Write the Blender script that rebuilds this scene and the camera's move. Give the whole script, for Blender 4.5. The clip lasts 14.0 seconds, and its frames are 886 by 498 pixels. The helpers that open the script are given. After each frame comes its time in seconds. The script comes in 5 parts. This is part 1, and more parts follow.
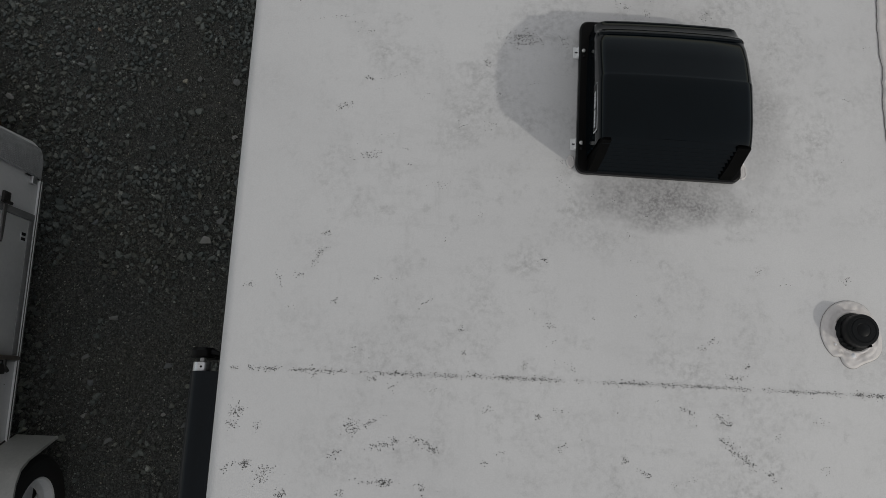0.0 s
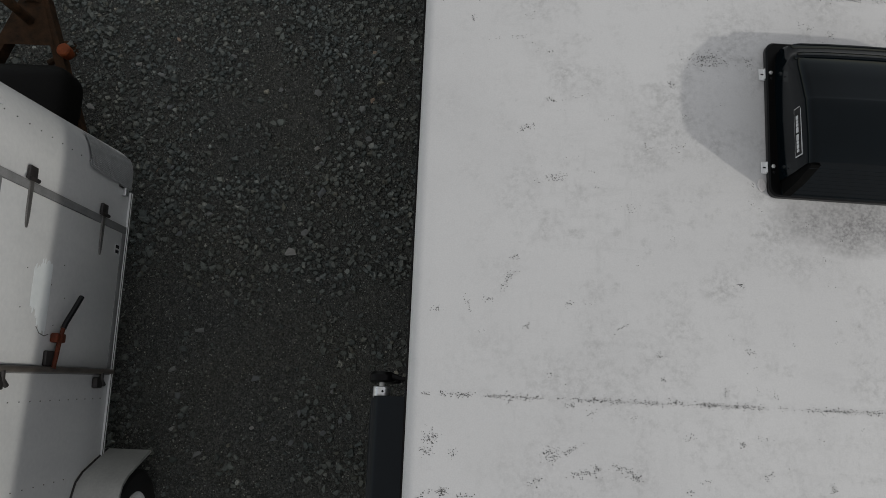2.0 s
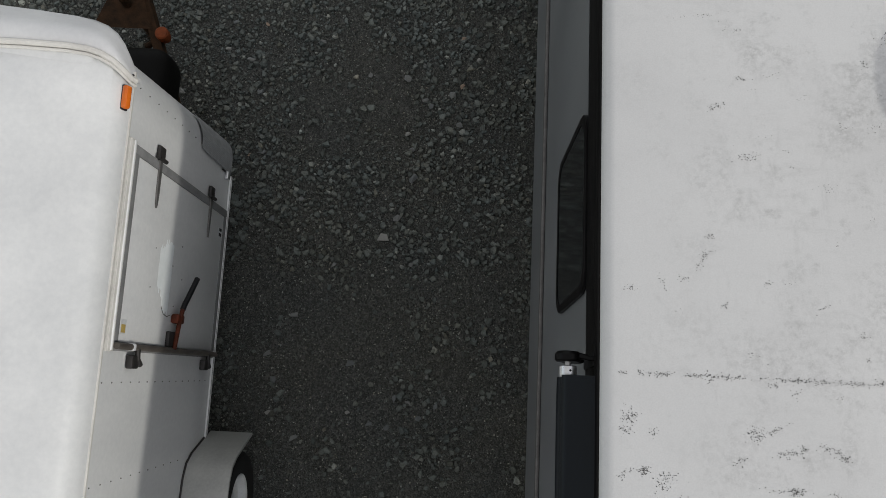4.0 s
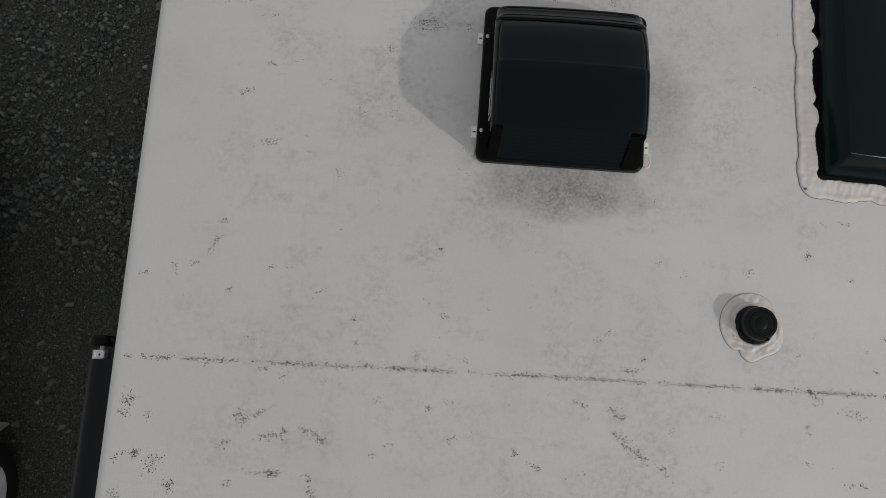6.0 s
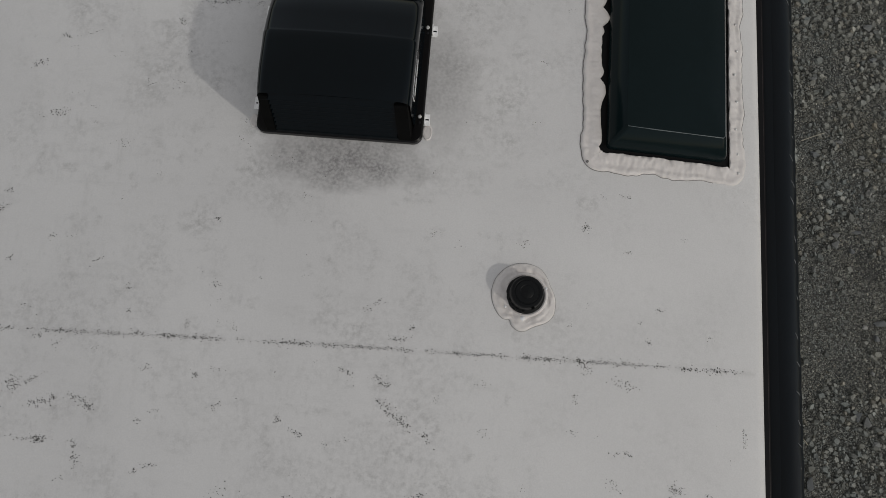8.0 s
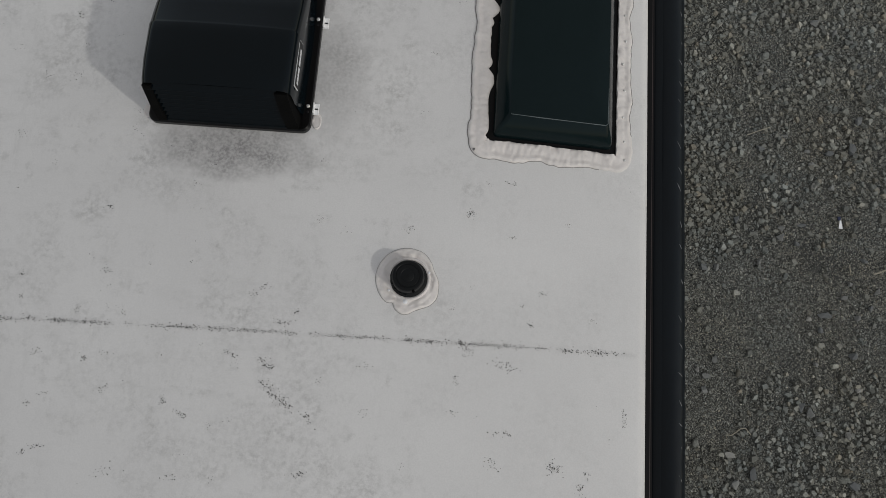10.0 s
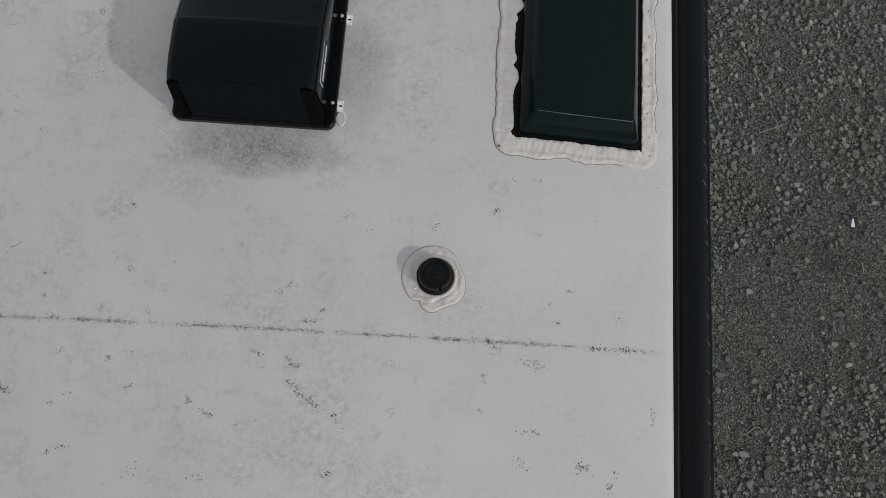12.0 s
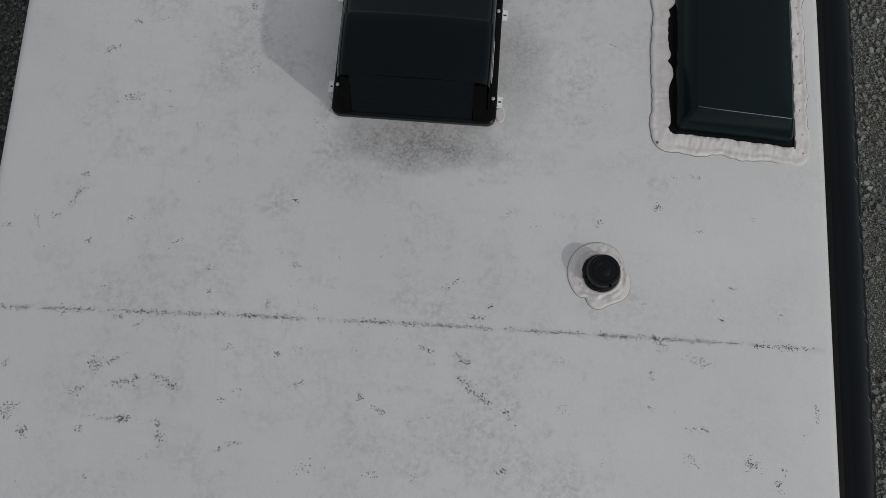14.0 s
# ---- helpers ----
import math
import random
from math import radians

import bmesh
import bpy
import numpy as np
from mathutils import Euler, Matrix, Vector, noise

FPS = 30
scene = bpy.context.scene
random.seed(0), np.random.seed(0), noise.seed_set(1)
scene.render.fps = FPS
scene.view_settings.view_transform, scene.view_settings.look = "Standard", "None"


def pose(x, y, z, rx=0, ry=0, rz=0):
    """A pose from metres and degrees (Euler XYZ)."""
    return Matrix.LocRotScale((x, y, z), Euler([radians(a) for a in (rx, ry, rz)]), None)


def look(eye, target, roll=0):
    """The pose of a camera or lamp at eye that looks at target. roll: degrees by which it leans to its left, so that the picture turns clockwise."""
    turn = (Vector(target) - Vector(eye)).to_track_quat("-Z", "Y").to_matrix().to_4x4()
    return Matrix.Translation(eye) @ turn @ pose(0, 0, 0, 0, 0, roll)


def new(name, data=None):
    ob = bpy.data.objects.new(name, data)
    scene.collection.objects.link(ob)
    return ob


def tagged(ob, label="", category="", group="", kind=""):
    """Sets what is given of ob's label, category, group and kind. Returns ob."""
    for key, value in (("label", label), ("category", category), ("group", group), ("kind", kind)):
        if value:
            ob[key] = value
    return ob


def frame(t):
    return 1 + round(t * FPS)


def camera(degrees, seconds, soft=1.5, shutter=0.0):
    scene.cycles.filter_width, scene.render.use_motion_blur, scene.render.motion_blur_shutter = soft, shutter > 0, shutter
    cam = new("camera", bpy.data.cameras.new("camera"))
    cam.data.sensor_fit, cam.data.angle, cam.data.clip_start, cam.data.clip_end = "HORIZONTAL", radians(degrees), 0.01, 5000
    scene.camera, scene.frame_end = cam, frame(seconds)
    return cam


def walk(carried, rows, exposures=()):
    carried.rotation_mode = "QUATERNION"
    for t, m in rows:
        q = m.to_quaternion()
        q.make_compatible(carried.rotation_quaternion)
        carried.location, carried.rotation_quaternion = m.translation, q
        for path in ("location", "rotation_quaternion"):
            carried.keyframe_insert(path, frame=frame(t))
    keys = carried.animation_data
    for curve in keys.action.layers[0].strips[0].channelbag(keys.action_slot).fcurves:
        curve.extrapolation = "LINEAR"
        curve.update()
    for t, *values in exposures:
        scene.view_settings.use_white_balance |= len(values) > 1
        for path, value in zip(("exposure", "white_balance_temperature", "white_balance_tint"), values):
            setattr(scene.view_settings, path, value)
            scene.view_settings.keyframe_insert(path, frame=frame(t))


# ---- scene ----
cam = camera(60.0, 14.0, soft=0.6)
PATH = [
    (0, (0.678, -0.114, 4.841), (0.67, 0.325, 2.89), 1.2),
    (0.5, (0.61, -0.074, 4.838), (0.604, 0.366, 2.887), 1.3),
    (1, (0.585, -0.044, 4.836), (0.579, 0.398, 2.886), 1.4),
    (1.5, (0.44, -0.042, 4.834), (0.434, 0.399, 2.883), 1.5),
    (2, (0.123, -0.067, 4.828), (0.115, 0.377, 2.878), 1.3),
    (2.2, (-0.055, -0.077, 4.828), (-0.063, 0.365, 2.877), 1.3),
    (2.6, (-0.381, -0.083, 4.826), (-0.391, 0.358, 2.875), 1.1),
    (3.0, (-0.612, -0.096, 4.822), (-0.627, 0.34, 2.87), 0.5),
    (3.4, (-0.692, -0.113, 4.816), (-0.714, 0.319, 2.863), -0.2),
    (3.8, (-0.569, -0.128, 4.811), (-0.596, 0.3, 2.857), -0.8),
    (4.1, (-0.31, -0.135, 4.809), (-0.34, 0.291, 2.855), -1.1),
    (4.3, (-0.046, -0.137, 4.808), (-0.076, 0.289, 2.854), -1.2),
    (4.5, (0.258, -0.124, 4.798), (0.231, 0.304, 2.845), -0.8),
    (5, (0.78, -0.093, 4.791), (0.757, 0.323, 2.834), -0.4),
    (5.5, (0.96, -0.093, 4.789), (0.937, 0.32, 2.832), -0.6),
    (6, (0.994, -0.094, 4.808), (0.969, 0.317, 2.851), -0.8),
    (6.5, (1.0, -0.108, 4.81), (0.975, 0.303, 2.853), -0.8),
    (7, (1.051, -0.128, 4.812), (1.025, 0.285, 2.856), -0.8),
    (7.5, (1.267, -0.16, 4.801), (1.238, 0.264, 2.846), -1.1),
    (8, (1.626, -0.16, 4.803), (1.605, 0.26, 2.848), 0.1),
    (8.2, (1.793, -0.165, 4.806), (1.772, 0.255, 2.851), 0.1),
    (8.6, (2.019, -0.168, 4.81), (1.998, 0.252, 2.855), 0.1),
    (9.0, (2.093, -0.177, 4.819), (2.072, 0.245, 2.864), -0.0),
    (9.5, (2.051, -0.19, 4.833), (2.03, 0.233, 2.879), -0.1),
    (10.0, (1.959, -0.202, 4.846), (1.937, 0.223, 2.892), -0.3),
    (10.5, (1.918, -0.207, 4.852), (1.896, 0.219, 2.898), -0.3),
    (11, (1.948, -0.221, 4.83), (1.927, 0.205, 2.876), -0.1),
    (11.5, (1.941, -0.215, 4.822), (1.921, 0.213, 2.868), -0.2),
    (12, (1.881, -0.213, 4.826), (1.861, 0.216, 2.872), -0.2),
    (12.5, (1.755, -0.215, 4.822), (1.734, 0.216, 2.87), -0.3),
    (13, (1.652, -0.215, 4.821), (1.636, 0.213, 2.867), 0.3),
    (13.5, (1.489, -0.231, 4.819), (1.468, 0.198, 2.866), -0.2),
    (14, (1.401, -0.236, 4.816), (1.391, 0.188, 2.862), 1.2),
]
EXPOSURES = [(0.0, -0.13, 6480, 7.6), (1.0, -0.11, 6480, 7.6), (1.5, -0.08, 6480, 7.6), (2.2, 0.15, 6480, 7.6), (3.2, 0.45, 6480, 7.6), (4.3, 0.44, 6480, 7.6), (4.5, 0.38, 6480, 7.6), (5.0, 0.15, 6520, 8.4), (5.5, -0.05, 6560, 8.4), (6.5, -0.16, 6630, 8.4), (8.0, -0.21, 6580, 8.4), (8.2, -0.21, 6560, 8.4), (10.5, -0.05, 6480, 7.6), (11.0, -0.05, 6460, 7.6), (12.0, -0.08, 6420, 7.6), (13.0, -0.17, 6340, 7.6), (14.0, -0.22, 6300, 7.6)]
walk(cam, [(t, look(eye, target, roll)) for t, eye, target, roll in PATH], EXPOSURES)

# ---- light: hazy sun from the awning side, wide bright sky ----
SUN_WAY = Vector((1.34, -0.82, 1.0)).normalized()       # from the place towards the sun
world = bpy.data.worlds.new("sky")
scene.world = world
world.use_nodes = True
wn, wl = world.node_tree.nodes, world.node_tree.links
wn.clear()
sky = wn.new("ShaderNodeTexSky")
sky.sky_type = 'NISHITA'
sky.sun_disc = False
sky.sun_elevation = math.asin(SUN_WAY.z)
sky.sun_rotation = math.atan2(SUN_WAY.x, SUN_WAY.y)
sky.altitude, sky.air_density, sky.dust_density, sky.ozone_density = 100, 1.0, 1.0, 1.0
back = wn.new("ShaderNodeBackground")
back.inputs["Strength"].default_value = 0.146
wout = wn.new("ShaderNodeOutputWorld")
veil = wn.new("ShaderNodeMix")                           # thin high cloud evens out the sky
veil.data_type = 'RGBA'
veil.inputs["Factor"].default_value = 0.50
veil.inputs[7].default_value = (4.75, 4.20, 3.35, 1)
wl.new(sky.outputs["Color"], veil.inputs[6])
wl.new(veil.outputs[2], back.inputs["Color"])
wl.new(back.outputs["Background"], wout.inputs["Surface"])
sun = bpy.data.lights.new("sun", 'SUN')
sun.energy, sun.angle, sun.color = 0.87, radians(1.6), (1.0, 0.97, 0.91)
sun_ob = new("sun", sun)
sun_ob.matrix_world = look(SUN_WAY * 30, (0, 0, 0))


# ---- materials ----
def nodes_of(name):
    m = bpy.data.materials.new(name)
    m.use_nodes = True
    nt = m.node_tree
    return m, nt, nt.nodes["Principled BSDF"], nt.nodes, nt.links


def ramp(nt, fac, stops):
    r = nt.nodes.new("ShaderNodeValToRGB")
    while len(r.color_ramp.elements) < len(stops):
        r.color_ramp.elements.new(0.5)
    for e, (p, c) in zip(r.color_ramp.elements, stops):
        e.position = p
        e.color = (*c, 1) if len(c) == 3 else c
    nt.links.new(fac, r.inputs["Fac"])
    return r.outputs["Color"]


def noise_tex(nt, scale, detail=4.0, rough=0.55, coord="Object", stretch=None):
    tc = nt.nodes.new("ShaderNodeTexCoord")
    n = nt.nodes.new("ShaderNodeTexNoise")
    n.inputs["Scale"].default_value = scale
    n.inputs["Detail"].default_value = detail
    n.inputs["Roughness"].default_value = rough
    src = tc.outputs[coord]
    if stretch:
        mp = nt.nodes.new("ShaderNodeMapping")
        mp.inputs["Scale"].default_value = stretch
        nt.links.new(src, mp.inputs["Vector"])
        src = mp.outputs["Vector"]
    nt.links.new(src, n.inputs["Vector"])
    return n.outputs["Fac"]


def blend(nt, kind, fac, a, b):
    m = nt.nodes.new("ShaderNodeMix")
    m.data_type, m.blend_type = 'RGBA', kind
    for sock, v in ((m.inputs["Factor"], fac), (m.inputs[6], a), (m.inputs[7], b)):
        if isinstance(v, (int, float)):
            sock.default_value = v
        elif isinstance(v, tuple):
            sock.default_value = (*v, 1)
        else:
            nt.links.new(v, sock)
    return m.outputs[2]


def calc(nt, op, a, b=0.0, c=None):
    m = nt.nodes.new("ShaderNodeMath")
    m.operation = op
    for i, v in enumerate((a, b, c)):
        if v is None:
            continue
        if isinstance(v, (int, float)):
            m.inputs[i].default_value = v
        else:
            nt.links.new(v, m.inputs[i])
    return m.outputs[0]


def bump(nt, bsdf, height, strength, distance):
    b = nt.nodes.new("ShaderNodeBump")
    b.inputs["Strength"].default_value = strength
    b.inputs["Distance"].default_value = distance
    nt.links.new(height, b.inputs["Height"])
    nt.links.new(b.outputs["Normal"], bsdf.inputs["Normal"])


def surface(name, light, dark, big=3.0, fine=60.0, rough=0.5, spread=0.12, metal=0.0, relief=0.15, depth=0.001, stretch=None, ior=None):
    """A plain worn surface: two colours mixed by broad stains and fine grain, uneven gloss, light relief."""
    m, nt, b, N, L = nodes_of(name)
    broad, grain = noise_tex(nt, big, 5, 0.6, stretch=stretch), noise_tex(nt, fine, 3, 0.6)
    f = calc(nt, 'ADD', calc(nt, 'MULTIPLY', broad, 0.7), calc(nt, 'MULTIPLY', grain, 0.3))
    L.new(ramp(nt, f, [(0.32, dark), (0.68, light)]), b.inputs["Base Color"])
    L.new(calc(nt, 'MULTIPLY_ADD', f, spread * 2, rough - spread), b.inputs["Roughness"])
    b.inputs["Metallic"].default_value = metal
    if ior:
        b.inputs["IOR"].default_value = ior
    bump(nt, b, grain, relief, depth)
    return m


SMUDGES = [(0.50, 0.49, 0.032, 0.018, 0.5), (0.905, 0.335, 0.075, 0.055, 0.45), (0.78, 0.33, 0.05, 0.03, 0.25), (1.03, 0.62, 0.05, 0.03, 0.35), (1.30, 0.345, 0.022, 0.02, 0.4), (1.285, 0.235, 0.014, 0.03, 0.4),
           (1.80, -0.115, 0.02, 0.018, 0.45), (0.46, 1.0, 0.05, 0.04, 0.2), (2.02, 0.46, 0.05, 0.03, 0.3), (0.73, 0.72, 0.10, 0.05, 0.3), (0.88, 0.83, 0.07, 0.07, 0.25)]


def roof_material():
    m, nt, b, N, L = nodes_of("roof_membrane")
    tc = N.new("ShaderNodeTexCoord")
    xyz = N.new("ShaderNodeSeparateXYZ")
    L.new(tc.outputs["Object"], xyz.inputs[0])
    base = ramp(nt, noise_tex(nt, 1.4, 3), [(0.3, (0.60, 0.593, 0.590)), (0.7, (0.67, 0.662, 0.656))])
    # the grey film thins out towards both edges of the roof
    wander = calc(nt, 'ADD', xyz.outputs["X"], calc(nt, 'MULTIPLY', noise_tex(nt, 3.0, 4, 0.6), 0.5))
    inner = ramp(nt, calc(nt, 'MULTIPLY', wander, 0.333), [(0.12, (0.25, 0.25, 0.25)), (0.24, (1, 1, 1)), (0.66, (1, 1, 1)), (0.76, (0.35, 0.35, 0.35))])
    # grey mildew film: wide faint patches of fine, crossing scuffs
    patch = ramp(nt, noise_tex(nt, 4.2, 9, 0.72), [(0.47, (0, 0, 0)), (0.70, (1, 1, 1))])
    broken = ramp(nt, noise_tex(nt, 55.0, 7, 0.74), [(0.42, (0, 0, 0)), (0.62, (1, 1, 1))])
    film = calc(nt, 'MULTIPLY', calc(nt, 'MULTIPLY', patch, broken), inner)
    col = blend(nt, 'MIX', calc(nt, 'MULTIPLY', film, 0.62), base, (0.28, 0.275, 0.27))
    along = ramp(nt, noise_tex(nt, 22.0, 6, 0.7, stretch=(0.35, 1.5, 1)), [(0.52, (0, 0, 0)), (0.72, (1, 1, 1))])
    across = ramp(nt, noise_tex(nt, 26.0, 6, 0.7, stretch=(1.6, 0.4, 1)), [(0.53, (0, 0, 0)), (0.72, (1, 1, 1))])
    scuff = calc(nt, 'MULTIPLY', calc(nt, 'MAXIMUM', along, across), ramp(nt, noise_tex(nt, 2.6, 5, 0.6), [(0.40, (0.1, 0.1, 0.1)), (0.62, (1, 1, 1))]))
    col = blend(nt, 'MIX', calc(nt, 'MULTIPLY', calc(nt, 'MULTIPLY', scuff, inner), 0.20), col, (0.35, 0.345, 0.34))
    blot = ramp(nt, noise_tex(nt, 14.0, 7, 0.7), [(0.60, (0, 0, 0)), (0.74, (1, 1, 1))])
    col = blend(nt, 'MIX', calc(nt, 'MULTIPLY', calc(nt, 'MULTIPLY', blot, inner), 0.50), col, (0.36, 0.355, 0.35))
    # worn grey smudges
    for sx, sy, rx, ry, much in SMUDGES:
        ux = calc(nt, 'DIVIDE', calc(nt, 'SUBTRACT', xyz.outputs["X"], sx), rx)
        uy = calc(nt, 'DIVIDE', calc(nt, 'SUBTRACT', xyz.outputs["Y"], sy), ry)
        u2 = calc(nt, 'ADD', calc(nt, 'ADD', calc(nt, 'MULTIPLY', ux, ux), calc(nt, 'MULTIPLY', uy, uy)), calc(nt, 'MULTIPLY', noise_tex(nt, 45.0, 6, 0.75), 2.4))
        smudge = ramp(nt, calc(nt, 'MULTIPLY', u2, 0.3), [(0.28, (1, 1, 1)), (0.66, (0, 0, 0))])
        col = blend(nt, 'MIX', calc(nt, 'MULTIPLY', calc(nt, 'MULTIPLY', smudge, broken), much * 1.2), col, (0.27, 0.265, 0.26))
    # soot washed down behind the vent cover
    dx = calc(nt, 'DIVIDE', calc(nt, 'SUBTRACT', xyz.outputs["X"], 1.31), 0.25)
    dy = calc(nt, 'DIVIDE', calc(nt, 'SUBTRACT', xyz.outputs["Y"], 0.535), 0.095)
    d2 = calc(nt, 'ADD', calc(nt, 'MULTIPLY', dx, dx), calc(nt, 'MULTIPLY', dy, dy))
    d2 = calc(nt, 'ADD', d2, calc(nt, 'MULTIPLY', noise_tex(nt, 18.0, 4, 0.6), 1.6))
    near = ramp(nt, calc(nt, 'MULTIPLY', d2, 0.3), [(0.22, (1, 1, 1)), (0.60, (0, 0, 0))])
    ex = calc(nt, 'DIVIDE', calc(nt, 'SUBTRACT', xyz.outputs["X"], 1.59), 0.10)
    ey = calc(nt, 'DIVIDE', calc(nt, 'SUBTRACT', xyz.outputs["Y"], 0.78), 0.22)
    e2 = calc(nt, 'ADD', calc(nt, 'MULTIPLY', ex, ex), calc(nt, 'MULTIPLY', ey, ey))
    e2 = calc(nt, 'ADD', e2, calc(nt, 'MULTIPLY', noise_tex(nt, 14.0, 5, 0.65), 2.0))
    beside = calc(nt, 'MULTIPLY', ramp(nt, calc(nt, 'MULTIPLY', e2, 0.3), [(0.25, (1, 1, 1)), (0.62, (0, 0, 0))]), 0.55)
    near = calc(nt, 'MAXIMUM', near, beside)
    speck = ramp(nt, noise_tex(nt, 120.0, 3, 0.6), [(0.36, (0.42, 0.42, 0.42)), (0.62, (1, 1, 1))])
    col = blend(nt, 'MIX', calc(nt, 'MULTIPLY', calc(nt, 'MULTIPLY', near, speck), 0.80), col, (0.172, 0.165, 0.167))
    # dirt film along the lap seam
    sd = calc(nt, 'ABSOLUTE', calc(nt, 'ADD', calc(nt, 'ADD', xyz.outputs["Y"], calc(nt, 'MULTIPLY', xyz.outputs["X"], 0.007)), -0.017))
    band = ramp(nt, calc(nt, 'MULTIPLY', sd, 40.0), [(0.0, (1, 1, 1)), (0.22, (0.5, 0.5, 0.5)), (0.7, (0, 0, 0))])
    gaps = ramp(nt, noise_tex(nt, 9.0, 5, 0.7), [(0.48, (0, 0, 0)), (0.62, (1, 1, 1))])
    col = blend(nt, 'MIX', calc(nt, 'MULTIPLY', calc(nt, 'MULTIPLY', band, gaps), 0.24), col, (0.26, 0.255, 0.25))
    fine = ramp(nt, noise_tex(nt, 240.0, 2, 0.5), [(0.3, (0.93, 0.93, 0.93)), (0.7, (1, 1, 1))])
    col = blend(nt, 'MULTIPLY', 1.0, col, fine)
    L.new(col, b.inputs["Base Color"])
    b.inputs["Roughness"].default_value = 0.62
    b.inputs["IOR"].default_value = 1.4
    bump(nt, b, noise_tex(nt, 90.0, 4, 0.6), 0.12, 0.001)
    return m


def ground_material():
    m, nt, b, N, L = nodes_of("gravel_bed")
    tc = N.new("ShaderNodeTexCoord")
    v = N.new("ShaderNodeTexVoronoi")
    v.inputs["Scale"].default_value = 95.0
    v.inputs["Randomness"].default_value = 1.0
    L.new(tc.outputs["Object"], v.inputs["Vector"])
    bw = N.new("ShaderNodeRGBToBW")
    L.new(v.outputs["Color"], bw.inputs[0])
    grit = ramp(nt, bw.outputs[0], [(0.2, (0.022, 0.024, 0.023)), (0.5, (0.062, 0.064, 0.061)), (0.9, (0.21, 0.21, 0.195))])
    soil = ramp(nt, noise_tex(nt, 1.6, 5, 0.65), [(0.35, (0.044, 0.047, 0.046)), (0.65, (0.080, 0.077, 0.064))])
    col = blend(nt, 'MIX', 0.5, soil, grit)
    # outside the yard the gravel is trodden in and covers the dark soil
    xyz = N.new("ShaderNodeSeparateXYZ")
    L.new(tc.outputs["Object"], xyz.inputs[0])
    ox = calc(nt, 'SUBTRACT', calc(nt, 'ABSOLUTE', calc(nt, 'SUBTRACT', xyz.outputs["X"], 0.7)), 4.55)
    oy = calc(nt, 'SUBTRACT', calc(nt, 'ABSOLUTE', calc(nt, 'SUBTRACT', xyz.outputs["Y"], 1.05)), 2.0)
    out = ramp(nt, calc(nt, 'ADD', calc(nt, 'MAXIMUM', ox, oy), calc(nt, 'MULTIPLY', noise_tex(nt, 2.0, 4, 0.6), 0.2)), [(0.0, (0, 0, 0)), (0.4, (1, 1, 1))])
    packed = ramp(nt, bw.outputs[0], [(0.2, (0.032, 0.034, 0.033)), (0.55, (0.085, 0.087, 0.082)), (0.9, (0.20, 0.20, 0.185))])
    col = blend(nt, 'MIX', out, col, packed)
    dust = ramp(nt, noise_tex(nt, 220.0, 3, 0.7), [(0.3, (0.55, 0.55, 0.55)), (0.7, (1.3, 1.3, 1.3))])
    col = blend(nt, 'MULTIPLY', 1.0, col, dust)
    L.new(col, b.inputs["Base Color"])
    b.inputs["Roughness"].default_value = 0.9
    h = calc(nt, 'ADD', calc(nt, 'MULTIPLY', v.outputs["Distance"], -1.0), calc(nt, 'MULTIPLY', noise_tex(nt, 160.0, 4, 0.7), 0.8))
    bump(nt, b, h, 0.9, 0.008)
    return m


def guard_material():
    """Bright embossed sheet: rows of small raised diamonds."""
    m, nt, b, N, L = nodes_of("embossed_stone_guard")
    tc = N.new("ShaderNodeTexCoord")
    mp = N.new("ShaderNodeMapping")
    mp.inputs["Scale"].default_value = (1.0, 1.6, 1.0)
    L.new(tc.outputs["Object"], mp.inputs["Vector"])
    v = N.new("ShaderNodeTexVoronoi")
    v.inputs["Scale"].default_value = 62.0
    v.inputs["Randomness"].default_value = 0.15
    L.new(mp.outputs["Vector"], v.inputs["Vector"])
    stud = ramp(nt, v.outputs["Distance"], [(0.10, (1, 1, 1)), (0.46, (0, 0, 0))])
    worn = noise_tex(nt, 16.0, 5, 0.65)
    col = blend(nt, 'MIX', calc(nt, 'MULTIPLY', stud, 0.7), ramp(nt, worn, [(0.35, (0.32, 0.325, 0.33)), (0.65, (0.44, 0.445, 0.45))]), (0.62, 0.625, 0.63))
    L.new(col, b.inputs["Base Color"])
    b.inputs["Metallic"].default_value = 0.1
    b.inputs["Roughness"].default_value = 0.42
    bump(nt, b, stud, 0.8, 0.004)
    return m


